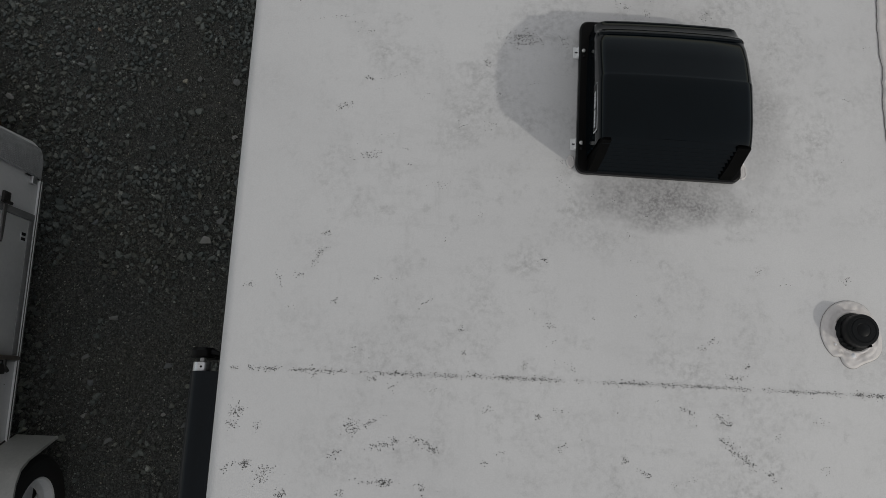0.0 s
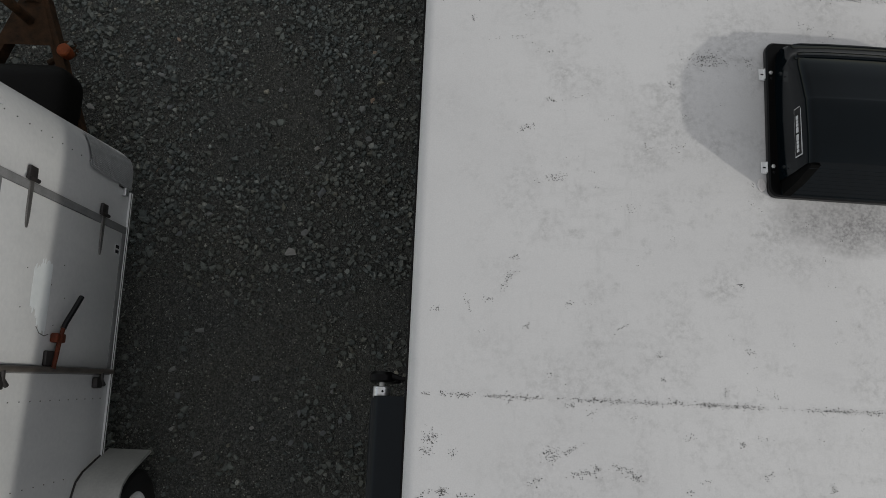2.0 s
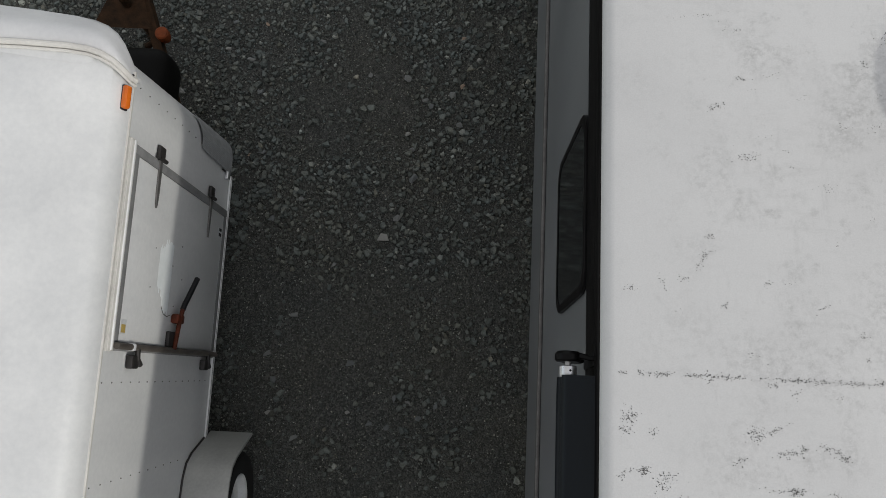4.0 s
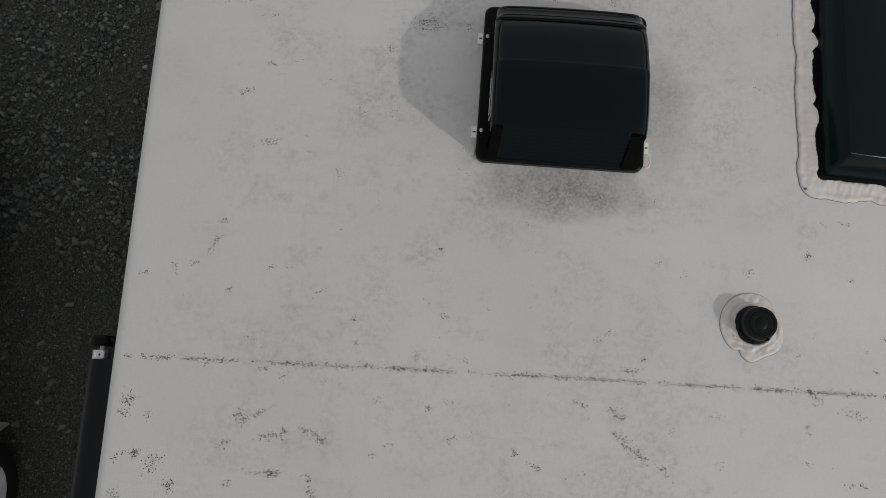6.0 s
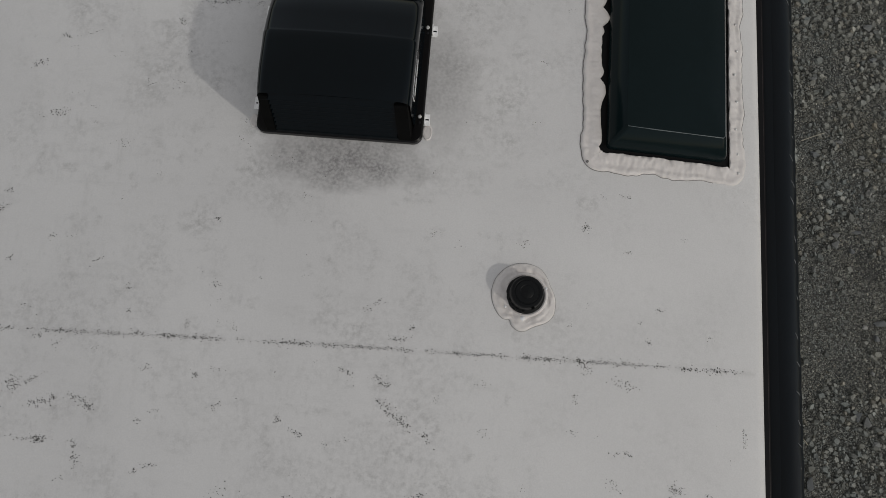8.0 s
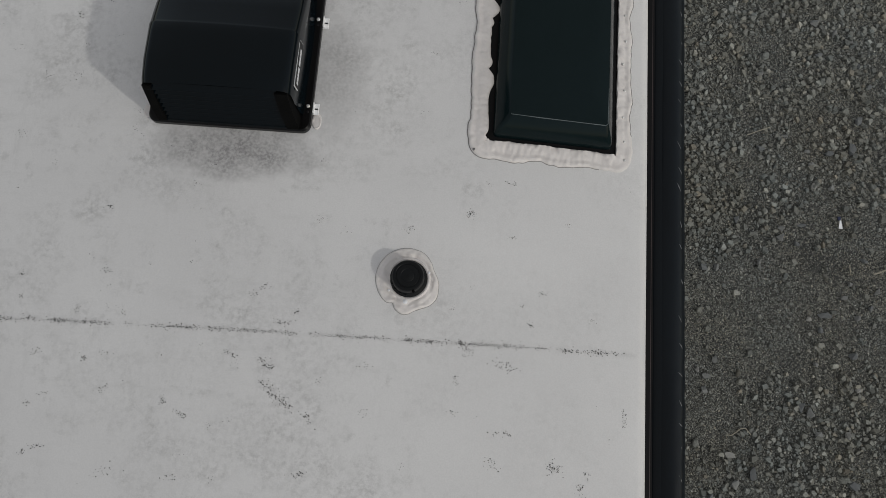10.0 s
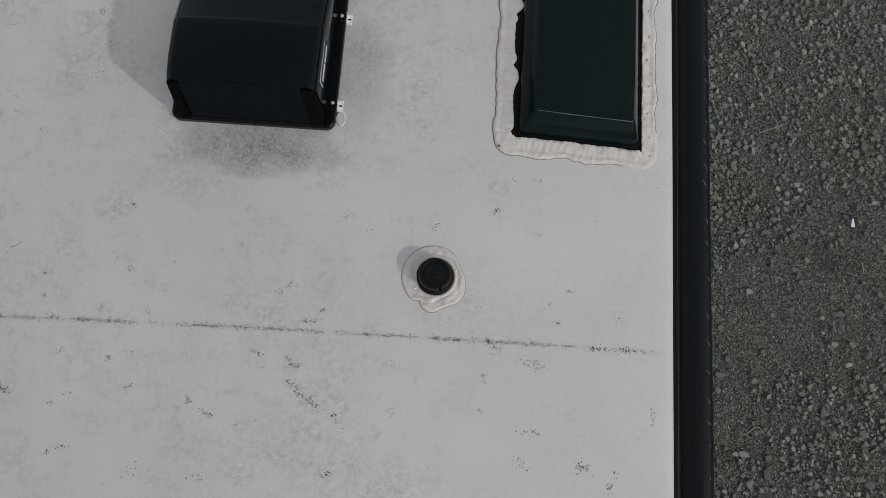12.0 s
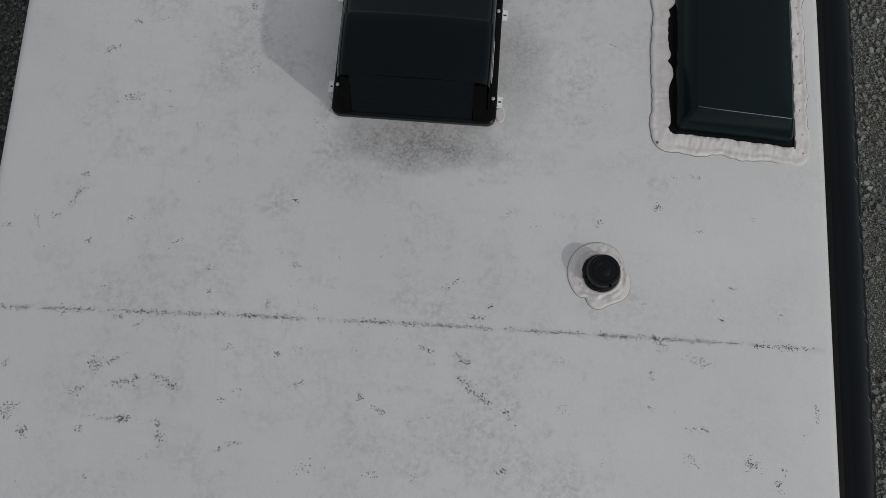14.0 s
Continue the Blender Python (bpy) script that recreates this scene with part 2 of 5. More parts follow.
def stone_material(name, stops):
    m, nt, b, N, L = nodes_of(name)
    g = N.new("ShaderNodeNewGeometry")
    tone = ramp(nt, g.outputs["Random Per Island"], stops)
    dice = N.new("ShaderNodeTexWhiteNoise")
    dice.noise_dimensions = '1D'
    L.new(g.outputs["Random Per Island"], dice.inputs["W"])
    hue = ramp(nt, dice.outputs["Value"], [(0.0, (0.95, 1.0, 1.03)), (0.5, (1, 1, 1)), (0.9, (1.0, 0.985, 0.95)), (1.0, (1.08, 0.98, 0.88))])
    wide = ramp(nt, noise_tex(nt, 1.9, 4, 0.6), [(0.38, (1.34, 1.37, 1.34)), (0.62, (1.41, 1.37, 1.25))])      # grey here, earthy there
    tone = blend(nt, 'MULTIPLY', 1.0, blend(nt, 'MULTIPLY', 1.0, tone, hue), wide)
    grain = ramp(nt, noise_tex(nt, 140.0, 4, 0.65), [(0.3, (0.65, 0.65, 0.65)), (0.7, (1.25, 1.25, 1.25))])
    L.new(blend(nt, 'MULTIPLY', 1.0, tone, grain), b.inputs["Base Color"])
    b.inputs["Roughness"].default_value = 0.82
    bump(nt, b, noise_tex(nt, 200.0, 4, 0.6), 0.4, 0.003)
    return m


M_ROOF = roof_material()
M_GROUND = ground_material()
M_STONE = stone_material("crushed_stone", [(0.0, (0.098, 0.101, 0.098)), (0.5, (0.147, 0.150, 0.143)), (0.95, (0.190, 0.191, 0.181)), (1.0, (0.29, 0.287, 0.27))])
M_GRIT = stone_material("stone_grit", [(0.0, (0.080, 0.082, 0.078)), (0.5, (0.164, 0.166, 0.157)), (0.94, (0.235, 0.235, 0.221)), (1.0, (0.38, 0.375, 0.35))])
# for the gap between the trailers: earthier, and darkened to hold its shade
M_SHADEDSTONE = stone_material("earthy_shaded_stone", [(0.0, (0.048, 0.054, 0.052)), (0.5, (0.083, 0.091, 0.088)), (0.95, (0.118, 0.126, 0.120)), (1.0, (0.24, 0.248, 0.236))])
M_SHADEDGRIT = stone_material("earthy_shaded_grit", [(0.0, (0.016, 0.0175, 0.0165)), (0.5, (0.056, 0.0595, 0.0565)), (0.94, (0.100, 0.103, 0.096)), (1.0, (0.29, 0.29, 0.27))])
M_BIGSTONE = surface("dark_stone", (0.17, 0.178, 0.18), (0.10, 0.106, 0.108), 30, 160, 0.85, 0.08, relief=0.5, depth=0.003)
M_MIDSTONE = surface("grey_stone", (0.225, 0.23, 0.222), (0.13, 0.134, 0.131), 40, 160, 0.85, 0.08, relief=0.5, depth=0.003)
M_PALESTONE = surface("pale_stone", (0.34, 0.336, 0.315), (0.20, 0.198, 0.185), 40, 160, 0.85, 0.08, relief=0.4, depth=0.002)
M_TANSTONE = surface("tan_stone", (0.36, 0.27, 0.20), (0.22, 0.165, 0.125), 40, 160, 0.85, 0.08, relief=0.4, depth=0.002)
M_SPECK = surface("mildew", (0.125, 0.122, 0.118), (0.04, 0.04, 0.039), 40, 300, 0.8, 0.05)
M_HOOD = surface("black_hood_plastic", (0.0020, 0.0046, 0.0066), (0.0014, 0.0032, 0.0046), 5, 90, 0.10, 0.04, relief=0.02, depth=0.0004, ior=1.25)
M_RIB = surface("glossy_black_rib", (0.016, 0.018, 0.020), (0.008, 0.009, 0.010), 8, 90, 0.22, 0.05, relief=0.03)
M_FLANGE = surface("black_flange_plastic", (0.0045, 0.0042, 0.0044), (0.0025, 0.0024, 0.0026), 6, 120, 0.32, 0.08, relief=0.06, ior=1.22)
M_PUTTY = surface("lap_sealant", (0.70, 0.665, 0.645), (0.58, 0.55, 0.53), 24, 120, 0.56, 0.1, relief=0.18, depth=0.002)
M_DIRTLINE = surface("sealant_dirt_line", (0.25, 0.24, 0.23), (0.14, 0.135, 0.13), 40, 200, 0.8, 0.05)
M_DOME = surface("smoked_acrylic", (0.0062, 0.0125, 0.0140), (0.0046, 0.0100, 0.0108), 3, 60, 0.14, 0.05, relief=0.02, depth=0.0005, ior=1.20)
# pale colour in place of the highlight on the dome's edge
M_EDGEGLINT = surface("acrylic_edge_highlight", (0.13, 0.15, 0.155), (0.045, 0.06, 0.062), 30, 160, 0.3, 0.1, relief=0.1)
M_PIPE = surface("black_vent_plastic", (0.0055, 0.0062, 0.007), (0.003, 0.0035, 0.004), 12, 160, 0.42, 0.1, relief=0.1, ior=1.27)
M_VINYL = surface("black_awning_vinyl", (0.0055, 0.0088, 0.0122), (0.0034, 0.0052, 0.0072), 5, 140, 0.34, 0.1, relief=0.12, stretch=(1, 0.3, 1), ior=1.28)
# pale colour that paints the glints on the roll's creases
M_CREASEGLINT = surface("vinyl_crease_glint", (0.15, 0.155, 0.16), (0.04, 0.042, 0.045), 25, 140, 0.4, 0.1, relief=0.1)
M_TRIM = surface("black_trim_rail", (0.007, 0.006, 0.006), (0.003, 0.003, 0.0035), 8, 120, 0.4, 0.12, relief=0.1, ior=1.25)
M_BEAD = surface("dark_red_rail_bead", (0.035, 0.020, 0.018), (0.018, 0.010, 0.010), 8, 120, 0.35, 0.1, relief=0.1)
M_STEEL = surface("zinc_steel", (0.72, 0.72, 0.71), (0.52, 0.52, 0.51), 30, 180, 0.42, 0.12, metal=0.45, relief=0.1)
M_ZINC = surface("bright_zinc", (0.86, 0.86, 0.86), (0.74, 0.74, 0.74), 30, 180, 0.5, 0.1, relief=0.1)
M_ALU = surface("brushed_aluminium", (0.78, 0.79, 0.80), (0.60, 0.61, 0.62), 20, 200, 0.3, 0.1, metal=0.85, relief=0.1, stretch=(1, 8, 1))
M_LABEL = surface("pale_label", (0.70, 0.71, 0.72), (0.52, 0.53, 0.54), 30, 200, 0.5, 0.1)
M_DARKLABEL = surface("dark_label", (0.012, 0.012, 0.013), (0.006, 0.006, 0.007), 30, 200, 0.4, 0.1, ior=1.3)
M_YELLOW = surface("yellow_label", (0.55, 0.40, 0.12), (0.40, 0.28, 0.07), 30, 200, 0.5, 0.1)
M_WALL = surface("grey_sidewall", (0.19, 0.195, 0.20), (0.14, 0.145, 0.15), 2.5, 50, 0.4, 0.12, relief=0.05, stretch=(1, 1, 0.25))
M_GLASS = surface("tinted_glass", (0.010, 0.011, 0.013), (0.007, 0.008, 0.009), 2, 30, 0.08, 0.03, relief=0.0)
M_WHITE = surface("white_aluminium_skin", (0.755, 0.755, 0.75), (0.60, 0.605, 0.61), 2.6, 40, 0.36, 0.1, relief=0.05, stretch=(1, 1, 0.3))
M_WHITETOP = surface("white_roof_paint", (0.69, 0.69, 0.69), (0.57, 0.57, 0.58), 3, 50, 0.42, 0.1, relief=0.06)
M_CREAM = surface("cream_moulding", (0.72, 0.70, 0.66), (0.54, 0.52, 0.49), 6, 70, 0.45, 0.1, relief=0.1)
M_GASKET = surface("grey_door_gasket", (0.27, 0.27, 0.27), (0.16, 0.16, 0.162), 10, 120, 0.7, 0.1, relief=0.2)
M_HINGE = surface("weathered_hinge_steel", (0.20, 0.195, 0.19), (0.10, 0.095, 0.09), 18, 150, 0.5, 0.15, metal=0.4, relief=0.3)
M_BAR = surface("brown_weathered_bar", (0.15, 0.132, 0.115), (0.065, 0.056, 0.048), 14, 150, 0.55, 0.12, metal=0.2, relief=0.3)
M_DARKSTEEL = surface("blackened_steel", (0.045, 0.040, 0.038), (0.018, 0.017, 0.017), 25, 150, 0.55, 0.12, metal=0.2, relief=0.3)
M_TARP = surface("weathered_black_cover", (0.006, 0.0055, 0.005), (0.003, 0.003, 0.003), 5, 60, 0.6, 0.12, relief=0.4, depth=0.004, ior=1.2)
M_RUST = surface("rusty_steel", (0.060, 0.031, 0.016), (0.011, 0.009, 0.006), 16, 120, 0.85, 0.1, relief=0.6, depth=0.002, ior=1.2)
M_RUSTRED = surface("rusty_red_paint", (0.15, 0.036, 0.018), (0.05, 0.018, 0.011), 30, 150, 0.6, 0.1, relief=0.3, ior=1.25)
M_KNOB = surface("faded_orange_plastic", (0.26, 0.062, 0.018), (0.12, 0.032, 0.012), 25, 150, 0.6, 0.1, relief=0.3, ior=1.25)
M_ORANGE = surface("amber_lens", (0.72, 0.17, 0.012), (0.58, 0.11, 0.008), 20, 140, 0.22, 0.06, relief=0.05)
M_GUARD = guard_material()
M_SILL = surface("weathered_aluminium", (0.20, 0.195, 0.185), (0.10, 0.097, 0.09), 14, 120, 0.5, 0.1, metal=0.2, relief=0.2)
M_PATCH = surface("whitish_paint_smear", (0.90, 0.93, 0.94), (0.80, 0.84, 0.85), 14, 60, 0.6, 0.1, relief=0.2)
M_FENDER = surface("grey_fender_paint", (0.46, 0.46, 0.44), (0.31, 0.31, 0.295), 5, 70, 0.45, 0.1, relief=0.12)
M_TYRE = surface("tyre_rubber", (0.010, 0.010, 0.010), (0.005, 0.005, 0.005), 14, 140, 0.8, 0.08, relief=0.4, depth=0.002)
M_RIM = surface("white_wheel_paint", (0.72, 0.73, 0.74), (0.55, 0.56, 0.57), 14, 90, 0.4, 0.1, relief=0.08)
M_UNDER = surface("black_underbody", (0.006, 0.006, 0.006), (0.003, 0.003, 0.003), 6, 60, 0.9, 0.1, relief=0.3, ior=1.1)
M_STRAW = surface("dry_straw", (0.38, 0.355, 0.29), (0.26, 0.24, 0.19), 30, 150, 0.8, 0.1)
M_LITTER = surface("white_scrap", (0.82, 0.83, 0.85), (0.68, 0.69, 0.71), 30, 150, 0.5, 0.1)
M_BLUE = surface("blue_scrap", (0.02, 0.028, 0.08), (0.012, 0.018, 0.05), 30, 150, 0.5, 0.1)


# ---- building helpers ----
def thing(name, label, category, m=None, group="", kind=""):
    ob = new(name)
    ob.empty_display_size = 0.1
    if m is not None:
        ob.matrix_world = m
    return tagged(ob, label, category, group, kind)


def finish(ob, material, parent=None, label="", smooth=35):
    me = ob.data
    me.materials.append(material)
    if smooth:
        me.polygons.foreach_set("use_smooth", [True] * len(me.polygons))
        me.set_sharp_from_angle(angle=radians(smooth))
    if parent is not None:
        ob.parent = parent
    if label:
        ob["label"] = label
    return ob


def part(name, bm, material, parent=None, label="", smooth=35):
    """Links a bmesh as one mesh object under a thing or a part."""
    me = bpy.data.meshes.new(name)
    bmesh.ops.recalc_face_normals(bm, faces=bm.faces)
    bm.to_mesh(me)
    bm.free()
    return finish(new(name, me), material, parent, label, smooth)


def sheet(name, verts, faces, material, parent=None, label="", smooth=35):
    me = bpy.data.meshes.new(name)
    me.from_pydata([tuple(v) for v in verts], [], [tuple(f) for f in faces])
    me.update()
    return finish(new(name, me), material, parent, label, smooth)


def box(x0, x1, y0, y1, z0, z1, bevel=0.0, segments=2, bm=None):
    bm = bm or bmesh.new()
    made = bmesh.ops.create_cube(bm, size=1, matrix=Matrix.Translation(((x0 + x1) / 2, (y0 + y1) / 2, (z0 + z1) / 2)) @ Matrix.Diagonal((x1 - x0, y1 - y0, z1 - z0, 1)))
    if bevel:
        edges = list({e for v in made["verts"] for e in v.link_edges})
        bmesh.ops.bevel(bm, geom=edges, offset=bevel, segments=segments, affect='EDGES', profile=0.5)
    return bm


def loft(rings, close=True, caps=True):
    """A skin through rings of equally many points."""
    bm = bmesh.new()
    rows = [[bm.verts.new(p) for p in ring] for ring in rings]
    n = len(rows[0])
    for a, b in zip(rows, rows[1:]):
        for i in range(n if close else n - 1):
            j = (i + 1) % n
            bm.faces.new((a[i], a[j], b[j], b[i]))
    if caps and close:
        bm.faces.new(rows[0])
        bm.faces.new(rows[-1])
    return bm


def tube(points, radius, sides=10, caps=True):
    rings, pts = [], [Vector(p) for p in points]
    for i, p in enumerate(pts):
        way = (pts[min(i + 1, len(pts) - 1)] - pts[max(i - 1, 0)]).normalized()
        side = way.orthogonal().normalized() if i == 0 else (side - way * side.dot(way)).normalized()
        up = way.cross(side)
        r = radius[i] if isinstance(radius, (list, tuple)) else radius
        rings.append([p + (side * math.cos(a) + up * math.sin(a)) * r for a in (2 * math.pi * k / sides for k in range(sides))])
    return loft(rings, True, caps)


def lathe(profile, axis_m, sides=32, caps=False):
    """profile: (radius, height) pairs turned about the local z of axis_m."""
    return loft([[axis_m @ Vector((r * math.cos(2 * math.pi * k / sides), r * math.sin(2 * math.pi * k / sides), h)) for k in range(sides)] for r, h in profile], True, caps)


def rebase(ob, origin, turn=0.0):
    """Puts a thing's origin at its base, and turns it about the upright by some degrees."""
    for o in ob.children_recursive:
        o.data.transform(Matrix.Translation(-Vector(origin)))
    ob.matrix_world = pose(*origin, 0, 0, turn)


def wobble(s, seed, octaves=((1.0, 1.0), (2.7, 0.5), (6.1, 0.25))):
    return sum(a * noise.noise((s * f, seed * 7.3, f)) for f, a in octaves)


# ---- the trailer's roof form ----
ROOF_Y0, ROOF_Y1 = -3.3, 3.5


def left_x(y):
    return 0.026


def right_x(y):
    return 2.560 + 0.018 * (y - 0.32)


def roof_z(x, y=0.0):
    return 2.695 - 0.072 * (x - 1.21) ** 2


def seam_y(ys, x):
    """The lap seams run a little askew across the roof."""
    return ys + 0.017 - 0.007 * x - (0.01 if ys > 1 else 0) + 0.002 * noise.noise((x * 4, ys, 2))


def roof_skin(x, y):
    """Height of the finished membrane: crown, edge roll-over, seam ridges and slight waves."""
    r, z = 0.034, roof_z(x, y)
    for d in (x - left_x(y), right_x(y) - x):
        if d < r:
            z -= r - math.sqrt(max(r * r - (r - max(d, 0)) ** 2, 0))
    for ys in (-1.262, 0.0, 1.262, 2.52):
        z += 0.0002 * math.exp(-((y - seam_y(ys, x)) / 0.006) ** 2)
    return z + 0.0010 * noise.noise((x * 3.1, y * 3.1, 0.5)) + 0.0004 * noise.noise((x * 14, y * 14, 3.5))


# ---- ground ----
far = [8, 12, 20, 40, 90, 220, 600]
gx = np.concatenate([[-v for v in reversed(far)], np.arange(-5.0, 6.51, 0.07), far])
gy = np.concatenate([[-v for v in reversed(far)], np.arange(-3.0, 4.51, 0.07), far])


def ground_z(x, y):
    d = max(abs(x - 0.7) - 5, abs(y - 0.8) - 4, 0)
    return (0.012 * noise.noise((x * 0.9, y * 0.9, 4)) + 0.006 * noise.noise((x * 4, y * 4, 8))) / (1 + d)


gv = [(x, y, ground_z(x, y)) for y in gy for x in gx]
nx = len(gx)
gf = [(j * nx + i, j * nx + i + 1, (j + 1) * nx + i + 1, (j + 1) * nx + i) for j in range(len(gy) - 1) for i in range(nx - 1)]
tagged(sheet("ground", gv, gf, M_GROUND, smooth=60), "dark grey gravel and dirt yard ground", "ground", kind="structure")

GRIT_F = np.array([(0, 1, 4), (1, 2, 4), (2, 3, 4), (3, 0, 4)])
CHIP_F = np.array([(i, (i + 1) % 6, 6 + (i + 1) % 6) for i in range(6)] + [(i, 6 + (i + 1) % 6, 6 + i) for i in range(6)] + [(6, 7, 8), (6, 8, 9), (6, 9, 11), (9, 10, 11)])


def grit_forms(rng, k):
    """Low four-sided splinters with an off-centre tip."""
    a = np.arange(4) * math.pi / 2 + rng.uniform(-0.5, 0.5, (k, 4))
    r = rng.uniform(0.55, 1.25, (k, 4))
    foot = np.stack([r * np.cos(a), r * np.sin(a), np.full((k, 4), -0.5)], -1)
    tip = np.concatenate([rng.uniform(-0.55, 0.55, (k, 1, 2)), rng.uniform(0.3, 0.75, (k, 1, 1))], -1)
    return np.concatenate([foot, tip], 1), GRIT_F


def chip_forms(rng, k):
    """Broken six-cornered chips with a slanting, smaller top face."""
    a = np.arange(6) * math.pi / 3 + rng.uniform(-0.5, 0.5, (k, 6))
    r = rng.uniform(0.68, 1.14, (k, 6))
    foot = np.stack([r * np.cos(a), r * np.sin(a), np.full((k, 6), -0.6)], -1)
    q = r * rng.uniform(0.58, 0.88, (k, 6))
    slope = rng.normal(0, 0.24, (k, 2))
    top = np.stack([q * np.cos(a), q * np.sin(a), 0.55 + slope[:, :1] * q * np.cos(a) + slope[:, 1:] * q * np.sin(a) + rng.normal(0, 0.07, (k, 6))], -1)
    return np.concatenate([foot, top], 1), CHIP_F


def rock_cloud(rng, centres, sizes, form):
    """Angular stones as one bundle of points and faces."""
    k = len(centres)
    v, base_f = form(rng, k)
    v = v * np.stack([sizes * rng.uniform(0.85, 1.2, k), sizes * rng.uniform(0.62, 1.0, k), sizes * rng.uniform(0.5, 0.95, k)], -1)[:, None, :]
    spin = rng.uniform(0, 2 * math.pi, k)
    x, y = v[..., 0].copy(), v[..., 1].copy()
    c, s = np.cos(spin)[:, None], np.sin(spin)[:, None]
    v[..., 0], v[..., 1] = x * c - y * s, x * s + y * c
    n = v.shape[1]
    v = v + centres[:, None, :]
    f = base_f[None] + (np.arange(k) * n)[:, None, None]
    return v.reshape(-1, 3), f.reshape(-1, 3)


def gravel(name, spans, per_metre, small, large, power, seed, label, form, even, mat):
    rng = np.random.default_rng(seed)
    spots = []
    for x0, x1, y0, y1 in spans:
        n = int((x1 - x0) * (y1 - y0) * per_metre)
        spots.append(np.stack([rng.uniform(x0, x1, n), rng.uniform(y0, y1, n)], -1))
    spots = np.concatenate(spots)
    size = small * (large / small) ** (rng.uniform(0, 1, len(spots)) ** power)
    keep = np.array([0.42 + 0.6 * noise.noise((p[0] * 1.3, p[1] * 1.3, seed)) + 0.6 * noise.noise((p[0] * 4, p[1] * 4, seed)) - (1.0 * math.exp(-((p[1] - 0.60) / 0.33) ** 2) if p[0] > 2.5 and large > 0.02 else 0) - (0.22 if p[0] > 2.5 and p[1] < 0.3 and large > 0.02 else 0) + (0.10 - 0.36 / (1 + math.exp((p[1] - 1.0) * 5)) if p[0] < 1 and large > 0.02 else 0) for p in spots])
    rim = np.minimum.reduce([spots[:, 0] + 4.1, 5.5 - spots[:, 0], spots[:, 1] + 1.2, 3.3 - spots[:, 1]])        # loose stones peter out
    sel = rng.uniform(0, 1, len(spots)) < np.clip(keep + even, 0.04, 1) * np.clip(rim / 0.4, 0, 1)
    spots, size = spots[sel], size[sel]
    c = np.array([(p[0], p[1], ground_z(p[0], p[1]) + s * (0.38 if large > 0.02 else 0.22)) for p, s in zip(spots, size)])
    v, f = rock_cloud(rng, c, size, form)
    me = bpy.data.meshes.new(name)
    me.vertices.add(len(v))
    me.vertices.foreach_set("co", v.ravel())
    me.loops.add(len(f) * 3)
    me.loops.foreach_set("vertex_index", f.ravel().astype(np.int32))
    me.polygons.add(len(f))
    me.polygons.foreach_set("loop_start", np.arange(len(f), dtype=np.int32) * 3)
    me.update(calc_edges=True)
    me.shade_flat()
    me.materials.append(mat)
    tagged(new(name, me), label, "gravel", kind="stuff")


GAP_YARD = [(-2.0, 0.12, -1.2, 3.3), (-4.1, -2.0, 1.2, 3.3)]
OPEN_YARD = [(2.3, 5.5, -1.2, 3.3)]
# the gap's stones carry the trailers' shade in their colour
gravel("trodden_grit", GAP_YARD, 17000, 0.0042, 0.0100, 1.6, 8, "earthy gravel grit trodden between the trailers, coloured darker for the shade there", grit_forms, 0.7, M_SHADEDGRIT)
gravel("trodden_gravel", GAP_YARD, 2800, 0.008, 0.030, 1.9, 5, "earthy angular stones between the trailers, coloured darker for the shade there", chip_forms, -0.05, M_SHADEDSTONE)
gravel("fine_gravel", OPEN_YARD, 19500, 0.0042, 0.0105, 1.5, 18, "fine grey gravel grit", grit_forms, 0.7, M_GRIT)
gravel("coarse_gravel", OPEN_YARD, 2900, 0.0085, 0.030, 1.9, 15, "loose angular grey crushed stones", chip_forms, 0.05, M_STONE)


def stone_mesh(seed):
    """A broken stone: the hull of a few scattered points, with a flattish top."""
    rng = np.random.default_rng(seed)
    bm = bmesh.new()
    for k in range(13):
        p = rng.normal(0, 1, 3)
        p /= np.linalg.norm(p)
        p *= rng.uniform(0.8, 1.1)
        bm.verts.new((p[0], p[1], min(p[2], rng.uniform(0.40, 1.0))))
    out = bmesh.ops.convex_hull(bm, input=bm.verts[:])
    bmesh.ops.delete(bm, geom=[v for v in bm.verts if not v.link_faces], context='VERTS')
    bmesh.ops.recalc_face_normals(bm, faces=bm.faces[:])
    return bm


def stones(rows, group):
    """Single larger stones: place, half length, half width, turn, which stuff."""
    for i, (x, y, r, w, turn, mat) in enumerate(rows):
        ob = part("stone", stone_mesh(100 + i + int(x * 10)), mat, None, smooth=0)
        kind_word = {M_PALESTONE: "pale grey", M_TANSTONE: "tan", M_BIGSTONE: "dark grey", M_MIDSTONE: "grey"}[mat]
        size_word = "large flat" if r > 0.034 else "small"
        tagged(ob, f"{size_word} angular {kind_word} stone lying on the gravel", "stone", group)
        ob.matrix_world = pose(x, y, ground_z(x, y) + w * 0.48, 0, 0, turn) @ Matrix.Diagonal((r, w, w * 0.85, 1))


